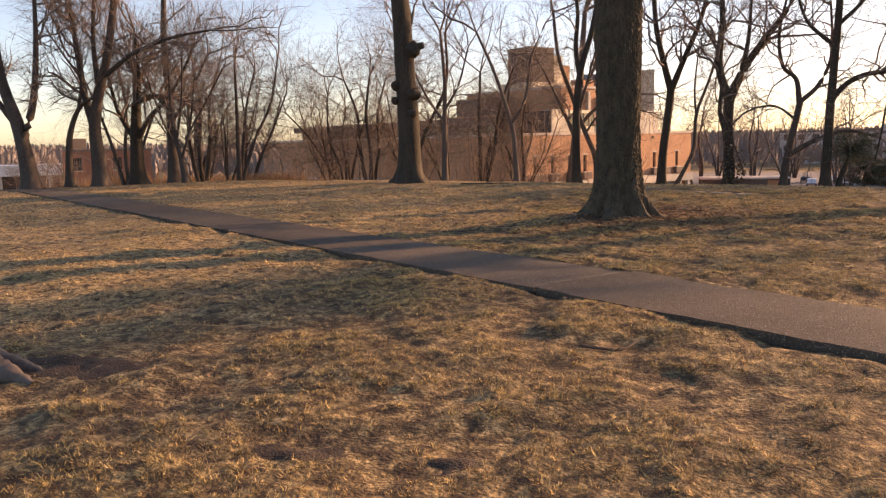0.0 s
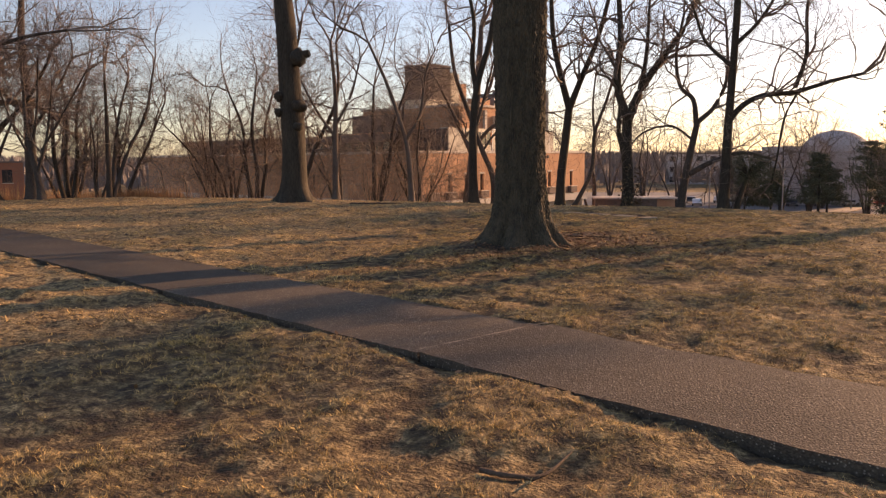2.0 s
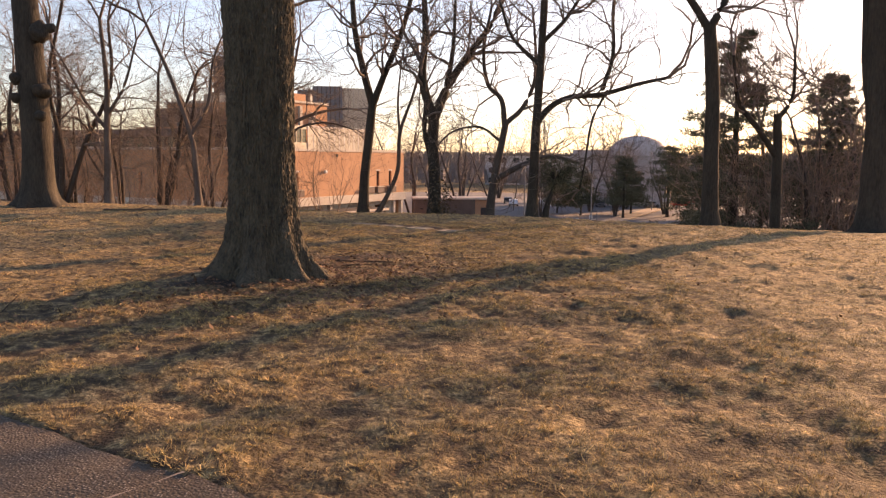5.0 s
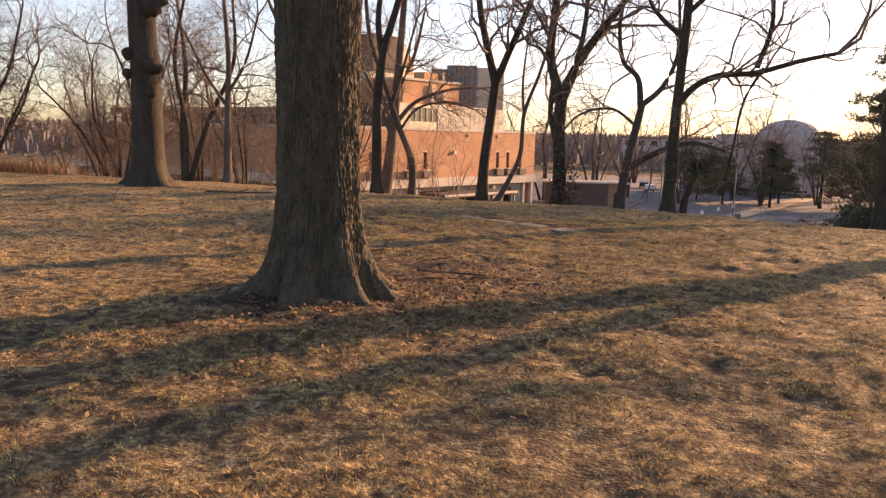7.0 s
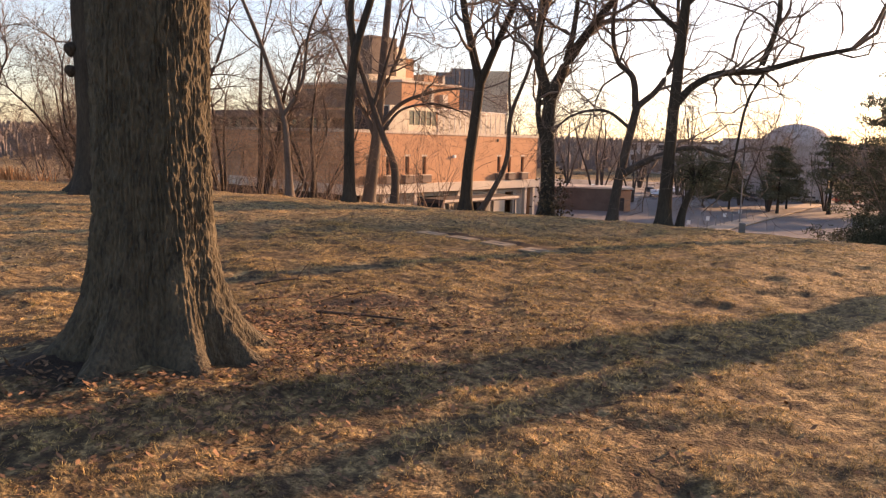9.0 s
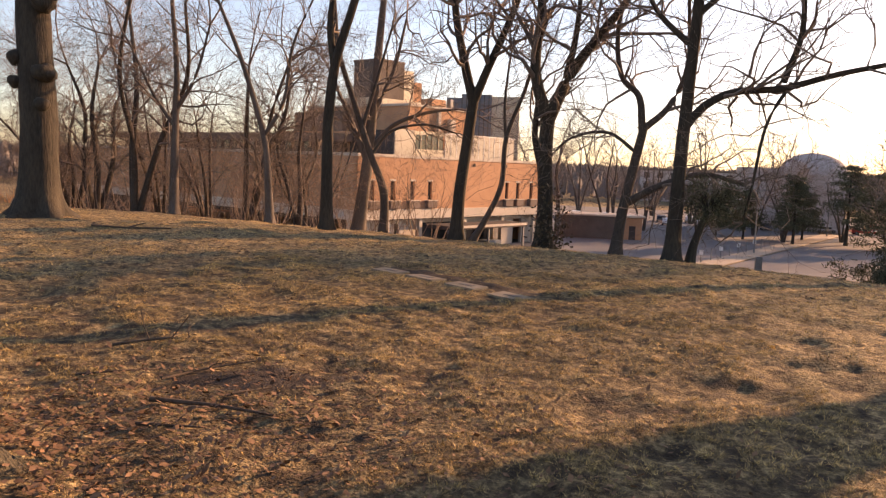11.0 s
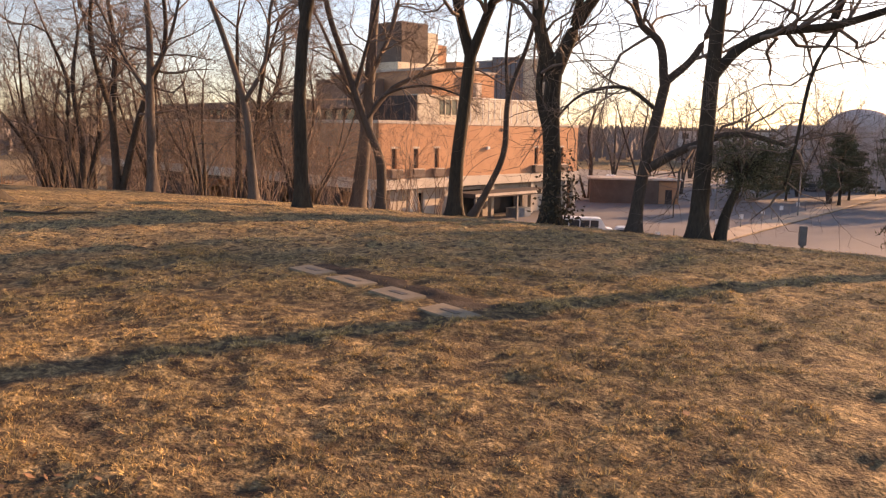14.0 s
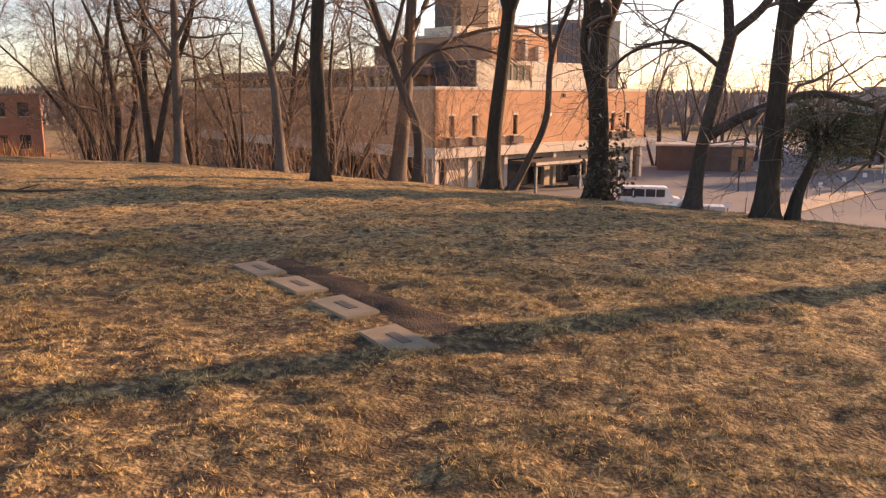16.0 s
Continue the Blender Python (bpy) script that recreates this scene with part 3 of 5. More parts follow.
tree((-1.15, 38.2), [(0, 0, 0), (0.45, 0, 0.8), (0.95, 0, 2.0), (1.05, 0, 3.6), (1.6, 0, 5.2), (2.2, 0, 7.4)], 0.12, 0.05, [
    ([(1.05, 0, 3.4), (0.95, 0, 4.8), (1.1, 0, 6.6)], 0.06, 0.03)], 35,
    "thin leaning tree rising beside a forked trunk", extra=6, reach=1.6)
tree((1.35, 36.6), [(0, 0, 0), (0.0, 0, 1.6), (-0.08, 0, 3.2), (0.0, 0, 4.4)], 0.255, 0.21, [
    ([(-0.05, 0, 4.0), (-0.5, 0, 5.6), (-0.4, 0, 7.6), (-0.6, 0, 10.5)], 0.2, 0.09),
    ([(0.0, 0, 4.1), (0.55, 0, 5.4), (1.35, 0.1, 6.6), (2.2, 0.2, 7.8), (3.2, 0.3, 10)], 0.2, 0.08),
    ([(0.45, 0, 5.3), (0.7, 0, 6.8), (0.8, 0.1, 9.2)], 0.12, 0.05),
    ([(-0.2, 0, 2.6), (-0.42, 0, 3.6), (-0.36, 0, 4.8), (-0.45, 0, 6.0)], 0.1, 0.08)], 36,
    "stout dark tree spreading into a broad fork, ivy at its foot", M_BARK, top=False, extra=10, kids=(4, 7), reach=3.8, wander=0.36, up=0.1)
tree((3.55, 36.5), [(0, 0, 0), (0.15, 0, 1.4), (0.4, 0, 2.8), (0.65, 0, 4.1)], 0.18, 0.13, [
    ([(0.6, 0, 4.0), (0.45, 0, 5.0), (-0.1, 0, 5.6), (-0.28, 0, 6.9), (0.0, 0, 8.6)], 0.12, 0.05),
    ([(0.65, 0, 4.05), (1.35, 0, 4.75), (1.8, 0, 6.0), (1.7, 0, 8.0)], 0.11, 0.05),
    ([(0.2, 0, 1.75), (1.2, -0.2, 2.35), (2.4, -0.3, 2.75), (3.6, -0.2, 2.5)], 0.13, 0.06),
    ([(0.5, 0, 3.3), (-0.4, 0, 3.9), (-1.5, 0, 3.7), (-2.2, 0, 3.0)], 0.06, 0.03)], 37,
    "leaning tree with gnarled limbs curling outwards", top=False, extra=12, kids=(4, 7), reach=3.0, up=0.08, wander=0.42)
tree((4.86, 33.1), [(0, 0, 0), (0.05, 0, 1.7), (0.1, 0, 3.4), (0.2, 0, 5.4), (0.3, 0, 8), (0.3, 0, 12)], 0.195, 0.11, [
    ([(0.1, 0, 3.55), (0.6, 0, 4.15), (1.3, -0.1, 4.5), (2.4, -0.2, 4.6), (3.6, -0.3, 4.95), (4.7, -0.3, 5.2)], 0.12, 0.06),
    ([(2.4, -0.2, 4.75), (2.75, -0.2, 6.0), (2.7, -0.2, 7.6), (3.0, 0, 9.5)], 0.09, 0.04),
    ([(2.6, -0.2, 4.75), (2.1, -0.1, 3.7), (1.9, 0, 2.2), (1.75, 0.1, 1.2)], 0.05, 0.03, 5),
    ([(0.2, 0, 5.6), (-0.8, 0.1, 6.6), (-1.3, 0.2, 8)], 0.09, 0.04),
    ([(0.25, 0, 6.4), (1.2, 0, 7.4), (2.2, 0, 9.2)], 0.09, 0.04)], 38,
    "tall straight tree with one great limb arching sideways", M_BARK, extra=16, kids=(4, 7), reach=3.3, up=0.1, wander=0.4)
tree((10.3, 30.0), [(0, 0, 0), (-0.05, 0, 2.0), (-0.1, 0, 4.4), (-0.3, 0, 6.6)], 0.27, 0.2, [
    ([(-0.3, 0, 6.4), (-1.0, 0, 7.4), (-1.9, 0, 8.3), (-2.6, 0, 10.5)], 0.14, 0.06),
    ([(-0.3, 0, 6.4), (0.1, 0, 7.2), (0.5, 0, 8.2), (0.3, 0, 10.5)], 0.14, 0.06)], 39,
    "dark straight trunk forking near the sky", M_BARK, top=False, extra=12, kids=(4, 7), reach=3.6, wander=0.36)
tree((17.2, 40.8), [(0, 0, 0), (0.0, 0, 2.6), (-0.05, 0, 5.2), (-0.15, 0, 7.0)], 0.27, 0.18, [
    ([(-0.05, 0, 5.0), (-1.0, 0, 6.3), (-2.0, 0, 7.6), (-2.3, 0, 9.6)], 0.17, 0.07),
    ([(-0.1, 0, 6.8), (0.5, 0, 7.8), (0.5, 0, 9.8)], 0.13, 0.06)], 40,
    "bare tree with a low limb sweeping sideways", M_BARK, top=False, extra=11)
tree((13.5, 26.2), [(0, 0, 0), (0.02, 0, 1.5), (0.0, 0, 3), (-0.1, 0.1, 6), (-0.2, 0.2, 9)], 0.40, 0.26, [
    ([(0.0, 0, 2.6), (0.45, -0.5, 4.4), (0.9, -0.95, 5.8), (1.8, -1.9, 8.0)], 0.26, 0.11, 4),
    ([(0.0, 0, 3.0), (-0.22, 0.25, 4.6), (-0.35, 0.4, 7.0), (-0.7, 0.8, 10)], 0.24, 0.1, 4),
    ([(0.6, -0.65, 5.0), (1.3, -1.4, 6.4), (2.2, -2.3, 7.2), (3.4, -3.5, 7.8)], 0.22, 0.10, 16)], 41,
    "tall bare tree forking low at the lawn's sunny edge", M_BARK, extra=12)
# slimmer trees farther down the slope
tree((-9.3, 40.6), [(0, 0, 0), (-0.1, 0, 1.8), (-0.3, 0, 3.5), (-1.2, 0, 6.2), (-2.2, 0.1, 8.4)], 0.165, 0.07, [
    ([(-0.3, 0, 3.4), (0.5, 0, 4.8), (0.8, 0, 6.8), (1.6, 0, 8.6)], 0.09, 0.04)], 42,
    "pale slender tree leaning over the brow", M_BARK3)
tree((-13.6, 41.2), [(0, 0, 0), (0.02, 0, 2), (0.05, 0, 3.8), (0.1, 0, 5.8), (-0.1, 0, 8.5)], 0.19, 0.08, [
    ([(0.05, 0, 3.6), (-0.9, 0, 4.9), (-1.9, 0, 6.8)], 0.09, 0.04), ([(0.05, 0, 4.2), (0.9, 0, 5.6), (1.5, 0, 7.6)], 0.09, 0.04)], 43,
    "upright bare tree with a rounded crown", M_BARK3, extra=8)
# old trees at the far end of the pavement
tree((-29.3, 27.6), [(0, 0, 0), (-0.2, 0, 1.6), (-0.6, 0, 3.4), (-1.3, 0, 5.5), (-1.6, 0, 9)], 0.42, 0.16, [
    ([(-0.3, 0, 2.4), (0.5, 0, 4.2), (0.9, 0, 6.4), (1.1, 0, 9)], 0.2, 0.08), ([(-0.5, 0, 3.0), (-1.8, 0, 4.6), (-3.2, 0, 7.2)], 0.16, 0.07)], 51,
    "old many-stemmed tree leaning outwards", M_BARK2, extra=8)
tree((-29.0, 29.6), [(0, 0, 0), (0.05, 0, 1.2), (0.25, 0, 2.6), (0.9, 0, 3.8), (1.8, 0, 4.3)], 0.2, 0.09, [
    ([(0.9, 0, 3.8), (1.2, 0, 5.4), (1.0, 0, 7.5)], 0.09, 0.04)], 52,
    "bowed tree stem arching to one side", M_BARK2, top=False)
tree((-27.4, 29.9), [(0, 0, 0), (-0.05, 0, 1.6), (-0.1, 0, 3.0), (0.4, 0, 4.8), (1.0, 0, 6.4), (1.9, 0, 10)], 0.36, 0.15, [
    ([(-0.1, 0, 2.6), (-0.55, 0, 4.4), (-0.8, 0, 6.6), (-1.2, 0, 10)], 0.2, 0.09), ([(0.6, 0, 5.2), (2.4, 0, 6.2), (4.6, 0, 6.8), (6.6, 0, 7.0)], 0.12, 0.05),
    ([(0.3, 0, 4.6), (0.2, 0, 7), (0.6, 0, 10)], 0.15, 0.06)], 53,
    "large twin-stemmed tree with a wide twiggy crown", M_BARK2, extra=12, reach=3.2)
tree((-28.4, 33.8), [(0, 0, 0), (0.0, 0, 1.4), (0.05, 0, 2.6), (0.2, 0, 4.4)], 0.42, 0.24, [
    ([(0, 0, 2.2), (1.0, 0, 3.6), (2.3, 0, 4.6), (3.6, 0, 6.4)], 0.16, 0.06), ([(0, 0, 2.4), (-1.0, 0, 4.0), (-1.6, 0, 6.4)], 0.16, 0.06),
    ([(0.1, 0, 3.4), (0.5, 0, 5.6), (0.4, 0, 8.2)], 0.16, 0.06)], 54,
    "squat dark tree dividing low into many boughs", M_BARK, extra=10)
tree((-29.0, 37.6), [(0, 0, 0), (0.0, 0, 2.4), (0.05, 0, 5), (-0.1, 0, 8), (0.1, 0, 11)], 0.34, 0.14, [
    ([(0, 0, 3.6), (1.4, 0, 5.2), (2.8, 0, 7.4)], 0.12, 0.05), ([(0, 0, 4.4), (-1.6, 0, 6), (-2.8, 0, 8.4)], 0.12, 0.05)], 55,
    "tall straight tree with a dense brown crown", M_BARK2, extra=10, reach=3.0)
tree((-23.6, 31.4), [(0, 0, 0), (-0.15, 0, 0.9), (-0.4, 0, 2.0), (-0.6, 0, 3.4), (-0.6, 0, 5.2)], 0.15, 0.06, [
    ([(-0.3, 0, 1.6), (-1.2, 0, 3.2), (-1.9, 0, 5.2)], 0.07, 0.03), ([(-0.2, 0, 1.2), (0.4, 0, 2.8), (0.8, 0, 5.0)], 0.08, 0.03),
    ([(-0.4, 0, 2.2), (0.0, 0, 4.0), (0.2, 0, 6.2)], 0.07, 0.03), ([(0.1, 0, 2.2), (1.3, 0, 3.8), (2.4, 0, 5.4)], 0.06, 0.03)], 56,
    "small vase-shaped tree with many thin upright stems", extra=9, reach=1.9)


# ---- copse and brush on the slope ----
def copse_kind(seed, h, stems, lean, mat, twig, r, label):
    rng = np.random.RandomState(seed)
    limbs = []
    for k in range(stems):
        a = rng.uniform(0, 6.28)
        o = lean * rng.uniform(0.5, 1.2)
        b = rng.uniform(0.05, 0.25)
        limbs.append(([(b * math.cos(a), b * math.sin(a), 0), (o * 0.35 * math.cos(a) + rng.normal(0, 0.15), o * 0.35 * math.sin(a), h * 0.33), (o * 0.7 * math.cos(a) + rng.normal(0, 0.3), o * 0.7 * math.sin(a), h * 0.62), (o * math.cos(a), o * math.sin(a), h * rng.uniform(0.85, 1.05))], r * rng.uniform(0.7, 1.0), r * 0.3))
    return limbs


kinds = []
for seed, h, stems, lean, r in ((61, 7.0, 3, 3.4, 0.13), (62, 7.5, 2, 3.0, 0.16), (63, 6.0, 4, 3.4, 0.10), (64, 8.0, 2, 3.8, 0.17)):
    l = copse_kind(seed, h, stems, lean, None, None, r, "")
    kinds.append(tree((-40 - seed * 0.4, 58 + seed * 0.1), [(0, 0, 0), (0.1, 0, h * 0.3), (-0.1, 0.1, h * 0.6), (0.2, 0, h * 0.9)], r, r * 0.35, l, seed, "bare many-stemmed tree in the copse on the slope", M_BARK2, extra=10, kids=(6, 9), reach=3.0, up=0.03, wander=0.3, cheap=True, flare=0.3, sides=8, group="copse trees"))
rng = random.Random(5)
COPSE = [(-33, 38.5), (-32, 44.5), (-29, 43), (-26.5, 40.5), (-35.5, 49), (-34, 47), (-25, 50), (-28.5, 44.5), (-23.5, 49), (-20.5, 46.5), (-19.2, 50.5), (-17.2, 44.4), (-16.2, 49.6), (-13.4, 47.6), (-11.6, 51), (-26, 55), (-21, 56), (-30, 58), (-16, 57), (-10.4, 46.8), (-35, 64), (-31, 68)]
for i, (x, y) in enumerate(COPSE):
    s = rng.uniform(0.8, 1.15)
    k = copy_thing(kinds[i % 4], pose(x, y, gz(x, y) - 0.05, 0, 0, rng.uniform(0, 360)) @ Matrix.Scale(s, 4))
    k.scale = (s, s, s * rng.uniform(0.95, 1.15))
# far bare trees beyond the car park
far_kinds = []
for seed, h, stems, lean, r in ((65, 7.5, 3, 3.0, 0.12), (66, 8.0, 2, 3.4, 0.15)):
    l = copse_kind(seed, h, stems, lean, None, None, r, "")
    far_kinds.append(tree((-30 + seed * 0.3, 172 + seed * 0.1), [(0, 0, 0), (0.1, 0, h * 0.3), (-0.1, 0.1, h * 0.6), (0.2, 0, h * 0.9)], r, r * 0.35, l, seed, "distant bare tree behind the brick building", M_BARK2, extra=10, kids=(5, 8), reach=3.0, up=0.03, wander=0.3, cheap=True, flare=0.3, sides=7, group="distant trees"))
for i, (x, y, s) in enumerate(((-1.5, 147, 2.3), (7, 152, 2.0), (-9, 168, 2.0), (14, 162, 1.6), (22, 150, 1.3), (34, 165, 1.8), (44, 175, 1.9), (55, 160, 1.5), (64, 180, 1.8), (26, 190, 1.7), (10, 200, 1.9), (75, 165, 1.7), (90, 180, 2.0), (36, 152, 1.3), (47, 158, 1.5), (54, 150, 1.4), (62, 146, 1.6), (40, 168, 1.6), (70, 150, 1.7), (23, 56, 1.8), (30, 50, 1.7), (34, 56, 1.9), (22.5, 47.5, 1.5), (37, 50, 1.7), (-20, 215, 2.0), (2, 222, 2.2), (20, 216, 2.2), (50, 214, 2.2), (76, 212, 2.2), (36, 240, 2.5), (-60, 95, 1.2), (-92, 74, 1.3), (-104, 84, 1.3), (-66, 72, 1.2))):
    k = copy_thing(far_kinds[i % 2], pose(x, y, gz(x, y) - 0.1, 0, 0, rng.uniform(0, 360)))
    k.scale = (s, s, s)
    tagged(k, "distant bare tree beyond the car park" if x > -20 else "distant bare tree near the brick house")


def brush(seed, h, n, label):
    g = np.random.RandomState(seed)
    ob = thing("shrub", pose(0, 0, 0), label, "shrub", "brush")
    tw = Tubes()
    for k in range(n):
        a = g.uniform(0, 6.28)
        b = g.uniform(0.05, 0.6)
        d = np.array((math.cos(a) * 0.35, math.sin(a) * 0.35, 1.0))
        grow(g, tw, np.array((b * math.cos(a), b * math.sin(a), -0.1)), d, h * g.uniform(0.6, 1.1), 0.022, 1, 3, 0.2, 0.05, (3, 5), 0.006)
    v, f = tw.arrays()
    mesh_object("brushwood", v, f, M_TWIG2, ob)
    return ob


shrubs = [brush(71, 3.6, 14, "tangled reddish brush with thin pale stems"), brush(72, 2.8, 16, "tangled reddish brush with thin pale stems")]
spots = [(-10.5, 44.2), (-12.3, 45.5), (-14.8, 46.2), (-17.8, 47.6), (-19.8, 45.2), (-22.2, 46.4), (-22, 53), (-9.0, 45.6), (-6.3, 47.6), (-13.6, 50), (-16.8, 52.2), (-19.5, 55), (-3.8, 44), (-21.5, 52), (-8.5, 49.5), (-11, 54), (21, 43), (23.5, 46), (26, 44), (18.5, 47), (20, 46), (23, 48.5), (28, 47), (25, 42.5)]
for i, (x, y) in enumerate(spots):
    m = pose(x, y, gz(x, y), 0, 0, i * 73)
    if i < 2:
        shrubs[i].matrix_world = m
    else:
        k = copy_thing(shrubs[i % 2], m)
        if x > 10:
            k.scale = (2.0, 2.0, 2.3)


def reeds():
    g = np.random.RandomState(8)
    vs, fs = [], []
    for k in range(9000):
        c = ((-32, 47, 2.2, 1.2, 1.2), (-28.5, 44.8, 1.6, 0.8, 1.0), (-36, 49.5, 2.5, 1.0, 2.0), (-25.5, 42.5, 1.4, 0.5, 0.9), (-39, 45, 2.6, 1.0, 1.9))[g.randint(5)]
        x, y = g.normal(c[0], c[2]), g.normal(c[1], c[3])
        z = float(smooth_ground(np.float64(x), np.float64(y)))
        h = c[4] * g.uniform(0.5, 1.15)
        a = g.uniform(0, 6.28)
        w = g.uniform(0.014, 0.034)
        dx, dy = g.normal(0, 0.18, 2)
        b = len(vs)
        vs += [(x - w * math.cos(a), y - w * math.sin(a), z - 0.05), (x + w * math.cos(a), y + w * math.sin(a), z - 0.05), (x + dx, y + dy, z + h)]
        fs.append((b, b + 1, b + 2))
    ob = mesh_object("reeds", vs, np.array(fs), M_REED)
    tagged(ob, "stand of tall orange dry reeds behind the lawn", "reeds", kind="stuff")


reeds()


# ---- evergreens ----
def needles(g, centres, sizes, n, length=0.16, w=0.02, flat=0.5):
    P = []
    for c, s in zip(centres, sizes):
        q = g.normal(0, 1, (n, 3)) * np.array((s, s, s * flat)) * 0.55 + np.array(c)
        d = g.normal(0, 1, (n, 3)) + np.array((0, 0, 0.3))
        d /= np.linalg.norm(d, axis=1, keepdims=True)
        e = np.cross(d, g.normal(0, 1, (n, 3)))
        e /= np.linalg.norm(e, axis=1, keepdims=True)
        P.append(np.stack([q - e * w, q + e * w, q + d * length], 1))
    P = np.concatenate(P).reshape(-1, 3)
    return P, np.arange(len(P)).reshape(-1, 3)


def pine(x, y, h, r, seed, label, low=0.06, n=70, layers=16, power=0.8, leaf=1.0):
    g = np.random.RandomState(seed)
    ob = thing("pine", pose(x, y, gz(x, y) - 0.05), label, "pine tree", "evergreens")
    V, F, c, rad = trunk_mesh([(0, 0, 0), (0.05, 0, h * 0.4), (0, 0.05, h * 0.7), (0, 0, h)], h * 0.022, 0.03, 10, 0.4, seed=seed)
    mesh_object("trunk", V, F, M_BARK, ob, smooth=True)
    t = Tubes()
    cs, ss = [], []
    for k in range(layers):
        f = low + (1 - low) * k / layers
        z = h * f
        L = r * (1 - f) ** power * g.uniform(0.7, 1.1) + 0.25
        for b in range(6):
            a = g.uniform(0, 6.28)
            p = np.array((0, 0, z + g.uniform(-0.2, 0.2)))
            pts = [p, p + np.array((math.cos(a) * L * 0.5, math.sin(a) * L * 0.5, -0.03 * L)), p + np.array((math.cos(a) * L, math.sin(a) * L, 0.05 * L))]
            t.add(np.array(pts), np.array((0.035, 0.022, 0.01)), 4)
            for s in (0.35, 0.55, 0.75, 0.95):
                cs.append(p + (pts[2] - p) * s + g.normal(0, 0.1, 3))
                ss.append(0.30 * (0.6 + L * 0.16))
    v, f = t.arrays()
    mesh_object("branchwork", v, f, M_BARK, ob)
    v, f = needles(g, cs, [s * leaf ** 0.8 for s in ss], n, 0.2 * leaf, 0.022 * leaf, 0.45)
    mesh_object("needles", v, f, M_NEEDLE, ob)
    return ob


def yew(x, y, h, r, seed, label):
    g = np.random.RandomState(seed)
    ob = thing("evergreen_bush", pose(x, y, gz(x, y) - 0.05), label, "evergreen bush", "evergreens")
    t = Tubes()
    cs, ss = [], []
    for k in range(34):
        a, e = g.uniform(0, 6.28), g.uniform(0.15, 1.4)
        L = g.uniform(0.6, 1.0)
        tip = np.array((math.cos(a) * math.cos(e) * r, math.sin(a) * math.cos(e) * r, math.sin(e) * h * 0.85 + 0.25 * h)) * L
        t.add(np.array([(0, 0, 0), tip * 0.5 + g.normal(0, 0.1, 3), tip]), np.array((0.06, 0.035, 0.012)), 4)
        for s in (0.6, 0.8, 1.0):
            cs.append(tip * s + g.normal(0, 0.12, 3))
            ss.append(g.uniform(0.28, 0.55))
    v, f = t.arrays()
    mesh_object("branchwork", v, f, M_BARK, ob)
    v, f = needles(g, cs, ss, 240, 0.14, 0.02, 0.8)
    mesh_object("foliage", v, f, M_NEEDLE, ob)
    return ob


def leaning_evergreen():
    """A shaggy evergreen leaning out from the foot of the tall straight tree."""
    g = np.random.RandomState(83)
    x, y = 5.35, 33.3
    ob = thing("evergreen_bush", pose(x, y, gz(x, y) - 0.05), "shaggy dark evergreen leaning out beside a tree foot", "evergreen bush", "evergreens")
    V, F, c, rad = trunk_mesh([(0, 0, 0), (0.1, 0, 0.6), (0.3, 0, 1.2), (0.5, 0, 1.8)], 0.13, 0.06, 10, 0.3, seed=5)
    mesh_object("trunk", V, F, M_BARK, ob, smooth=True)
    cs, ss = [], []
    t = Tubes()
    for k in range(40):
        q = g.normal(0, 1, 3)
        q /= np.linalg.norm(q)
        tip = np.array((0.5, 0, 1.75)) + q * np.array((0.75, 0.6, 0.55)) * g.uniform(0.6, 1.1)
        t.add(np.array([(0.4, 0, 1.4), tip * 0.5 + np.array((0.22, 0, 0.85)), tip]), np.array((0.03, 0.018, 0.008)), 4)
        cs.append(tip)
        ss.append(g.uniform(0.22, 0.42))
    v, f = t.arrays()
    mesh_object("branchwork", v, f, M_BARK, ob)
    v, f = needles(g, cs, ss, 110, 0.11, 0.010, 0.8)
    mesh_object("foliage", v, f, M_NEEDLE, ob)


leaning_evergreen()
pine(19.5, 52.0, 16.5, 6.2, 81, "dull green pine with layered drooping boughs", 0.05, 75, 24, 0.8, 1.3)
pine(25.5, 52.5, 15.5, 6.0, 82, "dense pine tangled with bare trees", 0.05, 75, 24, 0.8, 1.3)
yew(15.4, 44.5, 2.8, 2.2, 85, "low dark evergreen bush at the foot of pines")
yew(19.5, 44.0, 3.0, 2.4, 86, "low dark evergreen bush at the foot of pines")
for i, (x, y, h, r) in enumerate(((36.3, 147, 11.5, 4.6), (30, 154, 8.5, 4.2), (45.5, 151, 13.5, 6.4), (60, 150, 12, 5.5), (40.5, 158, 9, 4.4), (53, 149, 12.5, 5.5), (26.5, 160, 7.5, 4.0))):
    pine(x, y, h, r, 90 + i, "broad dark roadside pine beyond the road", 0.25, 34, 12, 0.5, 2.4)


# ---- ivy, litter, sticks ----
def ivy():
    g = np.random.RandomState(14)
    vs, fs = [], []
    for k in range(420):
        a = g.uniform(-2.2, 0.9)
        z = abs(g.normal(0, 0.9))
        r = 0.34 + abs(g.normal(0, 0.22)) * (1.3 if z < 1.8 else 0.5)
        c = np.array((r * math.cos(a), r * math.sin(a), z + 0.02))
        s = g.uniform(0.04, 0.085)
        d = g.normal(0, 1, 3)
        d /= np.linalg.norm(d)
        e = np.cross(d, g.normal(0, 1, 3))
        e /= np.linalg.norm(e)
        b = len(vs)
        vs += [c - d * s, c + e * s * 0.6, c + d * s, c - e * s * 0.6]
        fs.append((b, b + 1, b + 2, b + 3))
    x, y = 1.35, 36.6
    ob = mesh_object("ivy", vs, np.array(fs), M_IVY)
    ob.location = (x, y, gz(x, y))
    tagged(ob, "dark dry ivy leaves clinging round a tree foot", "ivy", kind="stuff")


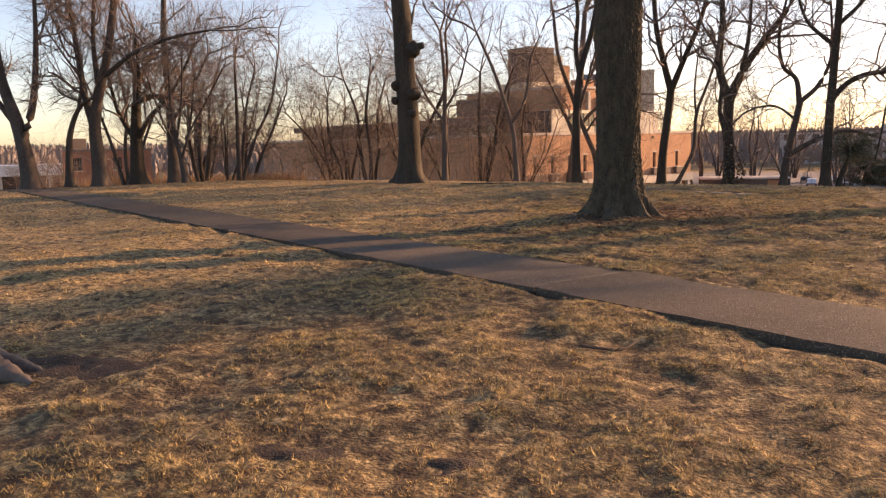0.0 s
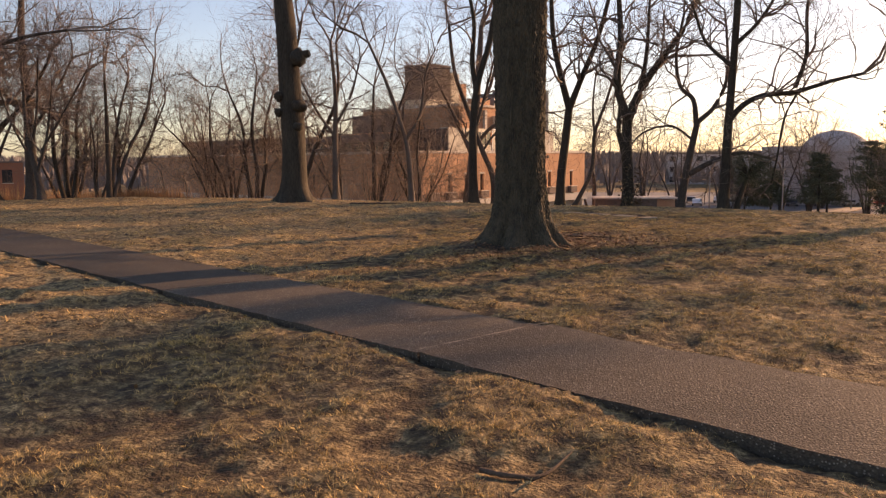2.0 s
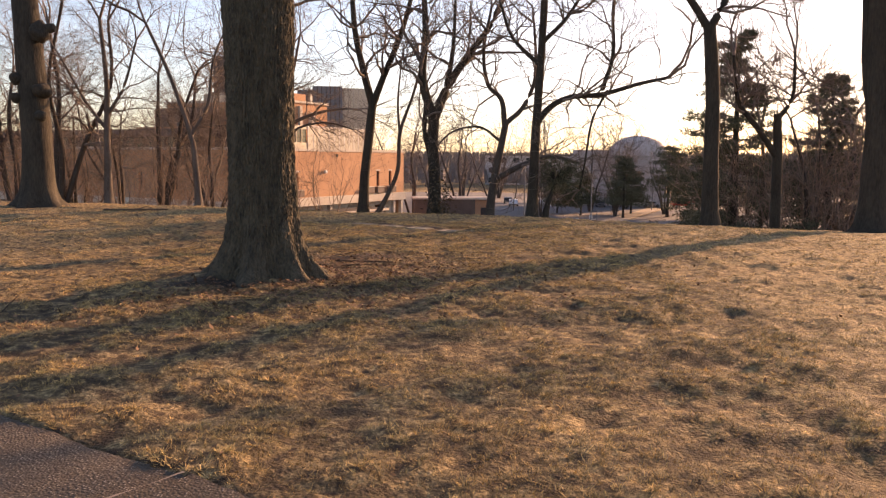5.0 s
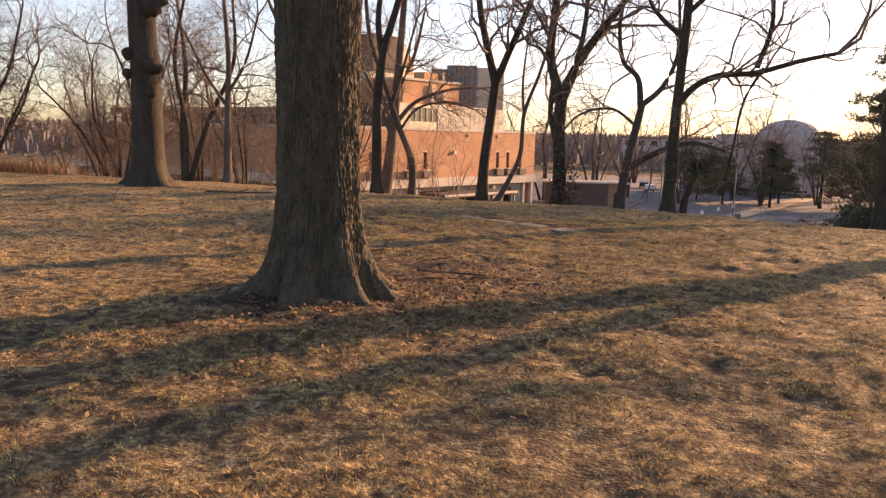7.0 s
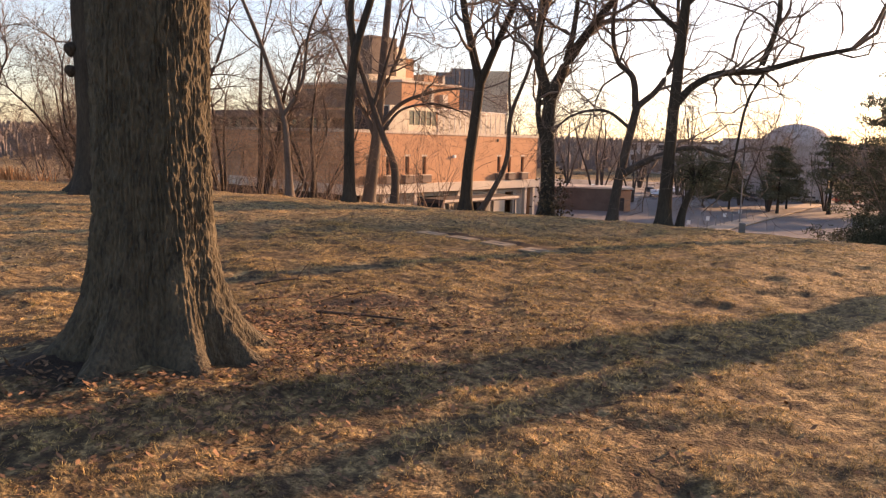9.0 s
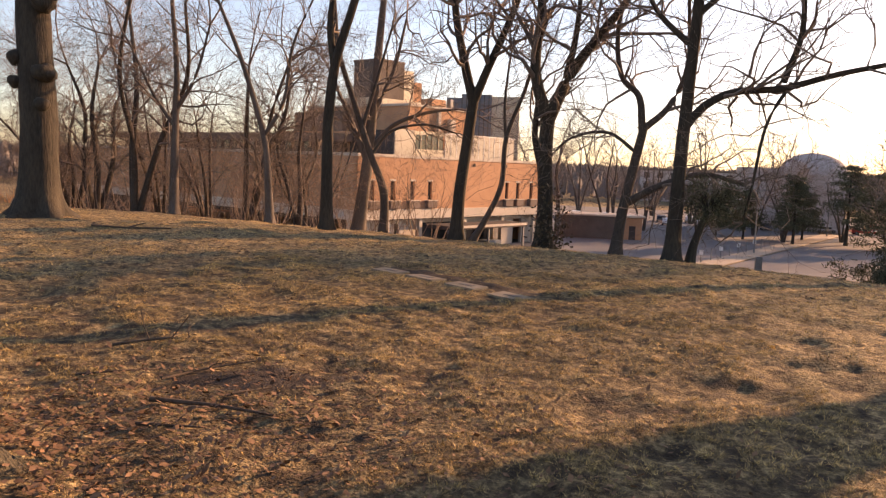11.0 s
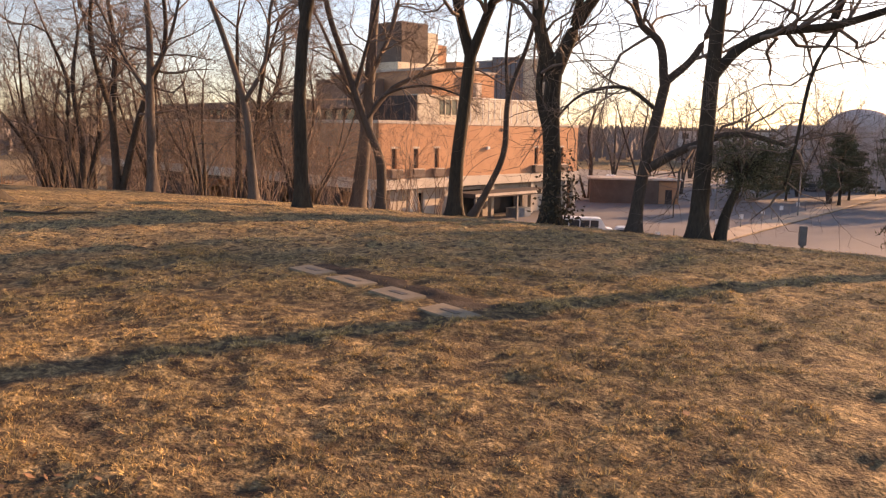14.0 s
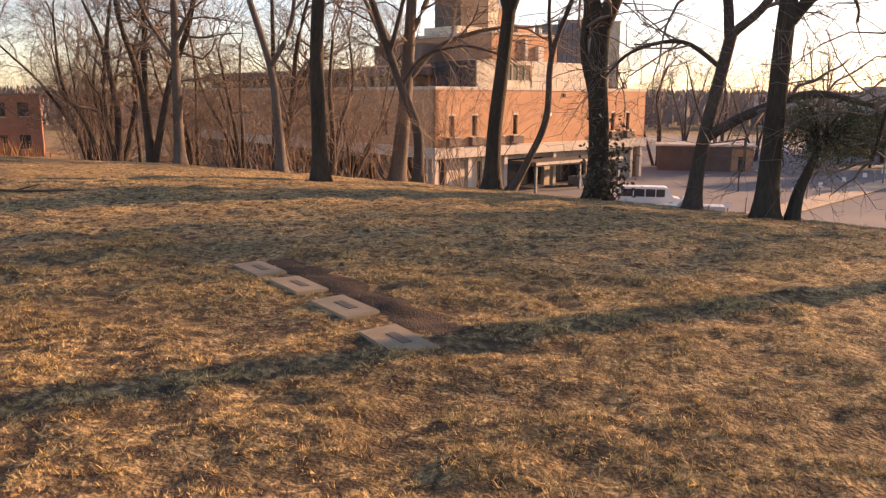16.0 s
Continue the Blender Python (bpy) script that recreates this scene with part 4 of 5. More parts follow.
ivy()


def litter():
    """Dead leaves and bark chips lying round the big oak."""
    g = np.random.RandomState(15)
    n = 5200
    rr = np.abs(g.normal(0, 1.5, n)) + 0.75
    a = g.uniform(-2.2, 1.6, n)
    x, y = BIG_TREE[0] + rr * np.cos(a) * 1.25, BIG_TREE[1] + rr * np.sin(a)
    more = 1500
    x = np.concatenate([x, g.normal(0.4, 1.3, more), g.uniform(-6, 8, 700)])
    y = np.concatenate([y, g.normal(16.3, 0.9, more), g.uniform(0, 27, 700)])
    n = len(x)
    z = ground_height(x, y) + g.uniform(0.012, 0.05, n)
    s = g.uniform(0.012, 0.035, n)
    th = g.uniform(0, 6.28, n)
    tilt = g.normal(0, 0.35, (n, 2))
    ux, uy = np.cos(th), np.sin(th)
    A = np.stack([ux, uy, tilt[:, 0]], 1) * s[:, None]
    B = np.stack([-uy, ux, tilt[:, 1]], 1) * s[:, None] * g.uniform(0.25, 0.7, n)[:, None]
    C = np.stack([x, y, z], 1)
    V = np.stack([C - A, C + B, C + A, C - B], 1).reshape(-1, 3)
    ob = mesh_object("leaf_litter", V, np.arange(len(V)).reshape(-1, 4), M_LEAF)
    tagged(ob, "scattered brown dead leaves and bark chips on grass", "leaf litter", kind="stuff")


litter()


def stick(points, r, forks, label, seed):
    g = np.random.RandomState(seed)
    x, y = points[0]
    t = Tubes()
    pts = []
    for i, (px_, py_) in enumerate(points):
        pts.append((px_ - x, py_ - y, gz(px_, py_) - gz(x, y) + 0.02 + g.uniform(0, 0.012)))
    c = catmull(pts, 5)
    t.add(c, np.linspace(r, r * 0.45, len(c)) * (1 + g.normal(0, 0.08, len(c))), 7)
    for f, dx, dy, dz in forks:
        q = c[int(f * (len(c) - 1))]
        mid = q + np.array((dx, dy, dz)) * 0.5 + g.normal(0, 0.02, 3)
        t.add(np.array([q, mid, q + np.array((dx, dy, dz))]), np.array((r * 0.6, r * 0.45, r * 0.25)), 5)
    ob = thing("fallen_branch", pose(x, y, gz(x, y)), label, "fallen branch", "fallen branches")
    v, f = t.arrays()
    mesh_object("branch_wood", v, f, M_STICK, ob, smooth=True)


stick([(-0.27, 4.66), (-0.12, 4.6), (0.05, 4.7), (0.18, 4.95)], 0.016, [(0.5, 0.1, -0.06, 0.03)], "dark crooked stick lying in dry grass", 1)
stick([(-4.0, 12.3), (-3.6, 12.5), (-3.34, 12.5)], 0.014, [(0.9, 0.16, 0.0, 0.16), (0.6, -0.1, 0.1, 0.05)], "thin forked twig lying beside the pavement", 2)
stick([(-1.7, 18.1), (-1.2, 18.25), (-0.75, 18.2)], 0.014, [(0.3, -0.14, 0.1, 0.26), (0.55, 0.16, 0.05, 0.22), (0.7, -0.05, 0.15, 0.12)], "twiggy fallen branch near the oak", 3)
stick([(-0.35, 16.4), (0.1, 16.45), (0.55, 16.35)], 0.018, [], "dead branch lying among leaves", 4)
stick([(-0.2, 15.95), (0.25, 16.0)], 0.013, [(0.5, 0.1, 0.14, 0.05)], "broken stick lying among leaves", 5)
stick([(-0.6, 17.0), (-0.4, 17.35), (-0.1, 17.6)], 0.01, [(0.5, 0.12, 0.0, 0.05)], "curved pale twig on bare ground", 6)
stick([(-1.25, 16.9), (-0.95, 17.05), (-0.85, 17.4)], 0.009, [], "curved pale twig on bare ground", 7)
stick([(0.1, 16.7), (0.3, 16.95)], 0.011, [], "short broken stick on dry grass", 8)
stick([(-8.6, 28.2), (-7.6, 28.0), (-6.8, 28.5)], 0.03, [(0.5, 0.3, 0.3, 0.1)], "grey fallen bough lying across the far lawn", 9)


def tree_root():
    """Surface root of a tree that stands just outside the first view."""
    x, y = -4.14, 2.72
    t = Tubes()
    for pts, r0, r1 in (([(-0.55, 0.1, 0.16), (-0.2, 0.03, 0.10), (0.1, 0.0, 0.045), (0.38, -0.05, 0.0)], 0.17, 0.03),
                        ([(-0.5, -0.05, 0.1), (-0.2, -0.14, 0.05), (0.12, -0.16, -0.01)], 0.13, 0.03),
                        ([(-0.5, 0.2, 0.12), (-0.15, 0.25, 0.05), (0.2, 0.24, -0.01)], 0.12, 0.025)):
        c = catmull(pts, 8)
        wob = 1 + 0.35 * (vn3(np.arange(len(c)) * 0.8 + 30, np.full(len(c), 12.0)) - 0.5)
        t.add(c, np.linspace(r0, r1, len(c)) * wob, 12)
    v, f = t.arrays()
    ob = mesh_object("tree_root", v, f, M_BARK3, smooth=True)
    ob.location = (x, y, gz(x, y))
    tagged(ob, "gnarled grey root rising out of bare soil", "tree root")


tree_root()


def soil_patch(cx, cy, rx, ry, turn, seed):
    """Bare damp earth showing through the turf, with a ragged rim."""
    rings, spokes = 7, 40
    vs, fs = [], []
    ca, sa = math.cos(radians(turn)), math.sin(radians(turn))
    for i in range(rings):
        for k in range(spokes):
            th = 2 * math.pi * k / spokes
            rag = 0.62 + 0.75 * float(vn2(np.array(math.cos(th) * 1.7 + seed * 9 + 20), np.array(math.sin(th) * 1.7 + 40)))
            f = (i + 0.02) / (rings - 1) * rag
            u, w = rx * f * math.cos(th), ry * f * math.sin(th)
            x, y = cx + u * ca - w * sa, cy + u * sa + w * ca
            vs.append((x, y, gz(x, y) + 0.008 - 0.02 * (i / (rings - 1)) ** 3))
    for i in range(rings - 1):
        for k in range(spokes):
            q, n = i * spokes + k, i * spokes + (k + 1) % spokes
            fs.append((q, n, n + spokes, q + spokes))
    ob = mesh_object("soil_patch", vs, np.array(fs), M_EDGE, smooth=True)
    tagged(ob, "bare dark soil patch in the worn lawn", "soil", kind="stuff")


SOIL_SPOTS = ((0.12, 17.3, 0.85, 0.5, 20), (-3.75, 3.1, 0.7, 0.4, 10), (-1.34, 2.05, 0.3, 0.16, 15), (-0.48, 2.2, 0.22, 0.14, 40), (-1.7, 13.9, 0.7, 0.3, 35))
for k, spot in enumerate(SOIL_SPOTS):
    soil_patch(*spot, k)


# ---- stone markers ----
def marker():
    ob = thing("stone_marker", pose(0, 0, 0), "flat weathered stone marker set flush in the lawn", "stone marker", "row of stone markers")
    bm = bmesh.new()
    box(bm, -0.31, 0.31, -0.155, 0.155, -0.1, 0.022, 0.008)
    part("slab", bm, M_STONE, ob)
    bm = bmesh.new()
    box(bm, -0.13, 0.13, -0.02, 0.055, 0.012, 0.026, 0.003)
    part("plate", bm, M_BRONZE, ob, "dark tarnished bronze plate")
    return ob


first = None
for k, (x, y, rz, tilt) in enumerate(((1.60, 22.10, -42, 3.0), (0.89, 22.80, -38, 2.0), (0.19, 23.36, -38, -1.5), (-0.48, 23.85, -37, 1.0))):
    m = pose(x, y, float(smooth_ground(x, y)) + 0.004, tilt, 0, rz)
    if first is None:
        first = marker()
        first.matrix_world = m
    else:
        copy_thing(first, m)
# bare soil trench behind the row
bm = bmesh.new()
d = np.array((0.78, -0.62))
nrm = np.array((0.62, 0.78))
grid = [[None] * 7 for _ in range(50)]
for i in range(50):
    for j in range(7):
        u, w = -1.75 + 3.3 * i / 49, 0.16 + 0.42 * j / 6 * (0.75 + 0.5 * vn2(np.array(i * 0.4 + 60), np.array(9.0)))
        p = np.array((0.52, 23.05)) + d * u + nrm * w
        edge = math.sin(math.pi * j / 6) * min(1, i / 5, (49 - i) / 5)
        grid[i][j] = bm.verts.new((p[0], p[1], gz(p[0], p[1]) - 0.006 + 0.02 * edge + 0.01 * float(vn3(np.array(i * 0.6 + 40), np.array(j * 0.7 + 20)))))
for i in range(49):
    for j in range(6):
        bm.faces.new((grid[i][j], grid[i + 1][j], grid[i + 1][j + 1], grid[i][j + 1]))
soil = part("soil_strip", bm, M_EDGE, smooth=True)
tagged(soil, "dark bare soil strip beside the stone markers", "soil", kind="stuff")


# ---- grass ----
def grass():
    g = np.random.RandomState(9)
    def clear(x, y):
        s = (x - PMID[0]) * PN[0] + (y - PMID[1]) * PN[1]
        keep = np.abs(s) > PHALF + 0.03 + 0.09 * (s < 0) * g.rand(len(x))
        keep &= np.hypot(x - BIG_TREE[0], y - BIG_TREE[1]) > 0.85 + 0.9 * g.rand(len(x))
        keep &= ~((np.hypot((x - 0.2) / 1.5, (y - 16.4) / 1.1) < 1) & (g.rand(len(x)) < 0.72))
        keep &= ~((np.hypot((x + 3.6) / 1.0, (y - 3.2) / 0.7) < 1) & (g.rand(len(x)) < 0.85))
        for cx, cy, rx, ry, turn in SOIL_SPOTS:
            ca, sa = math.cos(radians(turn)), math.sin(radians(turn))
            u, w = (x - cx) * ca + (y - cy) * sa, (y - cy) * ca - (x - cx) * sa
            keep &= ~((np.hypot(u / rx, w / ry) < 0.9) & (g.rand(len(x)) < 0.8))
        # markers and soil strip stay clear
        mu = (x - 0.52) * d[0] + (y - 23.05) * d[1]
        mw = (x - 0.52) * nrm[0] + (y - 23.05) * nrm[1]
        keep &= ~((np.abs(mu) < 1.9) & (mw > 0.14) & (mw < 0.5) & (g.rand(len(x)) < 0.85))
        for mx, my in ((1.61, 22.17), (0.89, 22.80), (0.19, 23.36), (-0.48, 23.85)):
            a, b = (x - mx) * d[0] + (y - my) * d[1], (x - mx) * nrm[0] + (y - my) * nrm[1]
            keep &= ~((np.abs(a) < 0.33) & (np.abs(b) < 0.175))
        return keep

    # tufts: blades fanning out of one crown, thick on the rises and thin in the hollows
    C, R, H, N = [], [], [], []
    for (x0, x1, y0, y1, dens, size, blades) in ((-3.4, 4.5, 1.0, 24.8, 370, 0.9, 15), (-10, -3.4, 2, 25, 75, 1.4, 11), (4.5, 11, 6, 27, 75, 1.4, 11), (-9, 9, 24.8, 32, 60, 1.5, 10), (-24, -10, 8, 34, 12, 2.2, 9), (-9, 14, 32, 40, 20, 2.0, 8)):
        n = int((x1 - x0) * (y1 - y0) * dens)
        x, y = g.uniform(x0, x1, n), g.uniform(y0, y1, n)
        rise = 0.6 * vn2(x * 2.3 + 50, y * 2.3 + 90) + 0.4 * vn3(x * 5.5 + 30, y * 5.5 + 60)
        keep = (rise + 0.35 * (vn1(x * 0.9 + 33, y * 0.9 + 77) - 0.5) > g.uniform(0.30, 0.54, n)) & clear(x, y)
        C.append(np.stack([x, y], 1)[keep])
        R.append(np.full(keep.sum(), size))
        H.append((0.35 + 1.1 * rise)[keep])
        N.append(np.maximum(4, (blades * g.uniform(0.5, 1.5, n))[keep]).astype(int))
    C, R, H, N = np.concatenate(C), np.concatenate(R), np.concatenate(H), np.concatenate(N)
    pick = np.repeat(np.arange(len(C)), N)
    n = len(pick)
    size, high = R[pick], H[pick]
    th = g.uniform(0, 2 * np.pi, n)
    rad = g.rand(n) ** 0.7
    off = 0.036 * size * rad
    x, y = C[pick, 0] + off * np.cos(th), C[pick, 1] + off * np.sin(th)
    z = ground_height(x, y) - 0.004
    long_ = (0.018 + 0.036 * g.rand(n)) * high * size ** 0.3
    # outer blades lie flat; each tuft is combed a little one way
    comb = vn1(C[pick, 0] * 0.8 + 60, C[pick, 1] * 0.8 + 15) * 9 + pick % 7
    lie = 0.45 + 0.95 * rad + g.normal(0, 0.15, n)
    dx = long_ * (np.sin(lie) * np.cos(th) + 0.45 * np.cos(comb))
    dy = long_ * (np.sin(lie) * np.sin(th) + 0.45 * np.sin(comb))
    dz = long_ * np.maximum(0.14, np.cos(lie))
    w = (0.0015 + 0.0017 * g.rand(n)) * size
    a = th + np.pi / 2 + g.normal(0, 0.5, n)
    V = np.stack([np.stack([x - w * np.cos(a), y - w * np.sin(a), z], 1), np.stack([x + w * np.cos(a), y + w * np.sin(a), z], 1), np.stack([x + dx, y + dy, z + dz], 1)], 1).reshape(-1, 3)
    ob = mesh_object("grass", V, np.arange(len(V)).reshape(-1, 3), M_BLADE)
    tagged(ob, "short matted straw-coloured winter grass with greener tufts", "grass", kind="stuff")


grass()


# ---- brick building down the slope ----
ANG = 58.5
BM = pose(-22, 97, 0, 0, 0, ANG)          # local x runs along the sunny front, y along the shaded wing
bld = thing("brick_building", BM, "orange brick institutional building with concrete bands and terraces", "building")
FLOOR = -9.4
LONG = 37.0


def wall_with_openings(name, length, z0, z1, openings, thick, mat, parent, along_x=True, at=0.0, split=False):
    """A wall from pieces round real openings: (start, end, sill, head)."""
    bm = bmesh.new()
    us = sorted({0.0, length, *[o[0] for o in openings], *[o[1] for o in openings]})
    for a, b in zip(us[:-1], us[1:]):
        mid = (a + b) / 2
        o = [q for q in openings if q[0] < mid < q[1]]
        spans = [(z0, z1)] if not o else [(z0, o[0][2]), (o[0][3], z1)]
        for s0, s1 in spans:
            if s1 - s0 < 0.01:
                continue
            if split:
                boxes(name, [(a, b, at, at + thick, s0, s1) if along_x else (at, at + thick, a, b, s0, s1)], mat, parent)
            elif along_x:
                box(bm, a, b, at, at + thick, s0, s1)
            else:
                box(bm, at, at + thick, a, b, s0, s1)
    if split:
        bm.free()
        return None
    return part(name, bm, mat, parent)


FRONT = [2.3, 5.6, 8.9, 12.0, 27.6, 30.1, 33.3]
SIDE = (8.6, 15, 21, 33, 45, 57)
wall_with_openings("front_wall", LONG, -3.6, 2.4, [(u - 0.36, u + 0.36, -2.5, -0.3) for u in FRONT], 0.45, M_BRICK, bld, split=True)
wall_with_openings("wing_wall", 69, -3.6, 2.4, [(u - 0.35, u + 0.35, -2.6, -0.3) for u in SIDE], 0.45, M_BRICK, bld, False, split=True)
boxes("back_wall", [(LONG - 0.45, LONG, 0.45, 69, FLOOR, 2.4), (0.45, LONG - 0.45, 68.5, 69, FLOOR, 2.4)], M_BRICK, bld)
boxes("parapet", [(-0.1, LONG + 0.1, -0.1, 0.5, 2.4, 2.75), (-0.1, 0.5, 0.5, 69.1, 2.4, 2.75)], M_CONC, bld, "pale concrete coping", 0.03)
boxes("roof", [(0.5, LONG - 0.5, 0.5, 68.5, 2.0, 2.4)], M_ROOF, bld)
boxes("floor_band", [(-0.35, LONG + 0.3, -0.35, 0.5, -4.75, -3.6), (-0.35, 0.5, 0.5, 69, -4.75, -3.6)], M_CONC, bld, "pale concrete floor band", 0.03)
# one course line every third brick row, standing a little proud
for k in range(1, 9):
    z = -3.6 + k * 0.66
    if not -2.55 < z < -0.25:
        boxes("brick_course", [(0.0, LONG, -0.018, 0.0, z, z + 0.07)], M_BRICK, bld)
for u in FRONT:
    w = boxes("window", [(u - 0.36, u + 0.36, 0.34, 0.39, -2.5, -0.3)], M_GLASS, bld)
    boxes("frame", [(u - 0.36, u - 0.28, 0.26, 0.42, -2.5, -0.3), (u + 0.28, u + 0.36, 0.26, 0.42, -2.5, -0.3), (u - 0.28, u + 0.28, 0.26, 0.42, -0.38, -0.3), (u - 0.28, u + 0.28, 0.28, 0.4, -1.5, -1.43)], M_DARK, w)
    boxes("lintel", [(u - 0.5, u + 0.5, -0.05, 0.0, -0.3, -0.08)], M_CONC, w)
    box_ = boxes("window_box", [(u - 0.85, u + 0.85, -0.6, 0.0, -3.5, -2.62)], M_ROOF, bld, "brown planter box under a window", 0.04)
    boxes("rim", [(u - 0.9, u + 0.9, -0.66, 0.0, -2.62, -2.54)], M_CONC, box_)
for u in SIDE:
    boxes("window", [(0.28, 0.33, u - 0.35, u + 0.35, -2.6, -0.3)], M_GLASS, bld)
boxes("wall_lamp", [(17.4, 17.95, -0.35, 0.0, -0.5, -0.1)], M_WHITE, bld, "", 0.08)
boxes("roof_scupper", [(20.2, 20.5, -0.12, 0.0, 1.7, 2.1), (27.0, 27.3, -0.12, 0.0, 1.7, 2.1)], M_DARK, bld)
# recessed lower storey with piers
wall_with_openings("lower_wall", LONG, FLOOR, -4.75, [(5.3, 6.0, FLOOR, -5.1), (7.2, 8.0, FLOOR, -5.4), (11.5, 18.5, FLOOR, -5.4), (19.5, 26.5, FLOOR, -5.6), (27.6, 28.6, FLOOR, -5.4), (31, 33, FLOOR, -5.4)], 0.4, M_CONC, bld, True, 1.2, True)
# lower wing and soffit: shade of the recess put into a dark colour
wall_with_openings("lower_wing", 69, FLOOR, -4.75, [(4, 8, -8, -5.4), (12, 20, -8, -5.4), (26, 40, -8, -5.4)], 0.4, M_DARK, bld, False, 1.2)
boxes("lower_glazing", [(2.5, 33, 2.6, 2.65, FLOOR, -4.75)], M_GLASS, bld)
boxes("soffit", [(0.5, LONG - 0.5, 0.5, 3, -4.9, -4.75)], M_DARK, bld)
for u in (0.2, 5.0, 10.6, 19.0, 27.0, 34.5, 36.6):
    boxes("pier", [(u - 0.25, u + 0.25, 0.0, 0.5, FLOOR, -4.75)], M_CONC, bld)
boxes("loading_canopy", [(11.0, 26.8, -4.2, -0.4, -5.9, -5.4)], M_DARK, bld, "dark loading bay canopy", 0.03)
boxes("canopy_edge", [(11.0, 26.8, -4.26, -4.2, -5.72, -5.42)], M_CONC, bld)
for u in (11.4, 19.0, 26.4):
    boxes("canopy_post", [(u - 0.12, u + 0.12, -4.0, -3.76, FLOOR, -5.9)], M_STEEL, bld)
boxes("dumpster", [(20.5, 23.5, -2.6, -0.9, FLOOR + 0.15, FLOOR + 1.7)], M_TOWER, bld, "dark steel waste container under the canopy", 0.06)
# terrace: a glazed bay, then a pale fence of panels
boxes("terrace_bay", [(8.7, 12.2, 3.0, 4.6, 2.6, 5.9)], M_PANEL, bld, "pale ribbed corner bay", 0.03)
for k in range(5):
    u = 12.3 + k * 1.1
    pane = boxes("window", [(u + 0.06, u + 1.04, 3.2, 3.25, 3.6, 5.4)], M_GLASS, bld)
    boxes("frame", [(u - 0.05, u + 0.05, 3.05, 3.3, 2.6, 5.85), (u + 0.05, u + 1.05, 3.05, 3.3, 5.4, 5.85), (u + 0.05, u + 1.05, 3.05, 3.3, 2.6, 3.6)], M_CREAM, pane)
for k in range(13):
    u = 17.9 + k * 1.15
    boxes("screen_panel", [(u + 0.04, u + 1.11, 3.0, 3.06, 2.6, 5.75)], M_PANEL, bld)
    boxes("screen_post", [(u - 0.035, u + 0.035, 2.97, 3.05, 2.6, 5.82)], M_WHITE, bld)
boxes("screen_rail", [(17.8, 33, 2.95, 3.09, 5.75, 5.85)], M_WHITE, bld)
# wing side of the pale screen, coloured dark to stand for its shade
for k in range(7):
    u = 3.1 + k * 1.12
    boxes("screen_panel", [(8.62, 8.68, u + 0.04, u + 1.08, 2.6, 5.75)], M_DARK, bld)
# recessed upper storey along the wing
# shade under the roof edge is in the dark wall and pier colour
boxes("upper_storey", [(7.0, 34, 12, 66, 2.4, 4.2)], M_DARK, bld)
for k in range(26):
    u = 12.3 + k * 2.05
    boxes("window", [(6.94, 6.99, u, u + 1.7, 2.7, 4.1)], M_GLASS, bld)
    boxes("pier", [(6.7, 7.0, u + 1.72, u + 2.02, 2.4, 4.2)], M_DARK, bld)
boxes("upper_roof", [(5.6, 34.5, 10.5, 67, 4.2, 5.2)], M_ROOF, bld, "brown flat roof edge", 0.05)
# penthouse and lift tower
boxes("penthouse", [(14.0, 25.8, 6.0, 26, 5.6, 9.1)], M_BRICK, bld)
boxes("penthouse_base", [(9.2, 28, 5.0, 27, 2.4, 5.6)], M_BRICK, bld)
boxes("penthouse_coping", [(13.8, 26.0, 5.8, 26.2, 9.1, 9.4)], M_CONC, bld)
boxes("penthouse_pier", [(19.4, 19.9, 5.6, 6.0, 5.6, 8.7), (21.6, 22.6, 5.4, 6.0, 5.6, 7.9)], M_CONC, bld)
boxes("plant_deck", [(14.4, 24.4, 12.6, 19, 9.4, 10.4)], M_CREAM, bld, "pale stone base under the tower", 0.05)
boxes("stair_tower", [(15.4, 20.2, 13, 18.0, 10.4, 15.3)], M_SIDING, bld)
boxes("stair_tower_cap", [(15.3, 20.3, 12.9, 18.1, 15.3, 15.6)], M_ROOF, bld, "", 0.05)
boxes("tower_step", [(20.2, 22.4, 13.2, 16.5, 10.4, 14.6)], M_CREAM, bld, "pale stepped flank of the tower", 0.05)
boxes("tower_step", [(22.4, 24.3, 13.4, 15.8, 10.4, 13.2)], M_BRICK, bld, "", 0.05)
boxes("roof_plant", [(20.5, 23.5, 8, 10, 9.4, 10.6)], M_BRICK, bld, "", 0.05)
boxes("roof_plant", [(10, 13.4, 14, 24, 5.6, 8.2)], M_ROOF, bld, "", 0.05)
boxes("vent_stack", [(24.4, 25.0, 8, 8.7, 9.4, 10.8)], M_STEEL, bld, "", 0.05)
# rear tall blocks
tw = thing("office_tower", pose(-30.4, 226, -9, 0, 0, 4), "distant blue-grey office tower with a cream stone flank", "building")
boxes("glass_block", [(0, 8, 0, 14, 0, 29.8)], M_TOWER, tw)
boxes("stone_flank", [(8, 15.4, 0.6, 13, 0, 29.4)], M_CREAM, tw)
for k in range(7):
    boxes("mullion", [(k * 1.2 - 0.08, k * 1.2 + 0.08, -0.25, 0.0, 0, 29.8)], M_DARK, tw)
for k in range(6):
    boxes("mullion", [(8.4 + k * 1.3 - 0.08, 8.4 + k * 1.3 + 0.08, 0.35, 0.6, 0, 29.4)], M_CONC, tw)
boxes("low_block", [(-4.5, 0, 3, 14, 0, 29)], M_TOWER, tw)


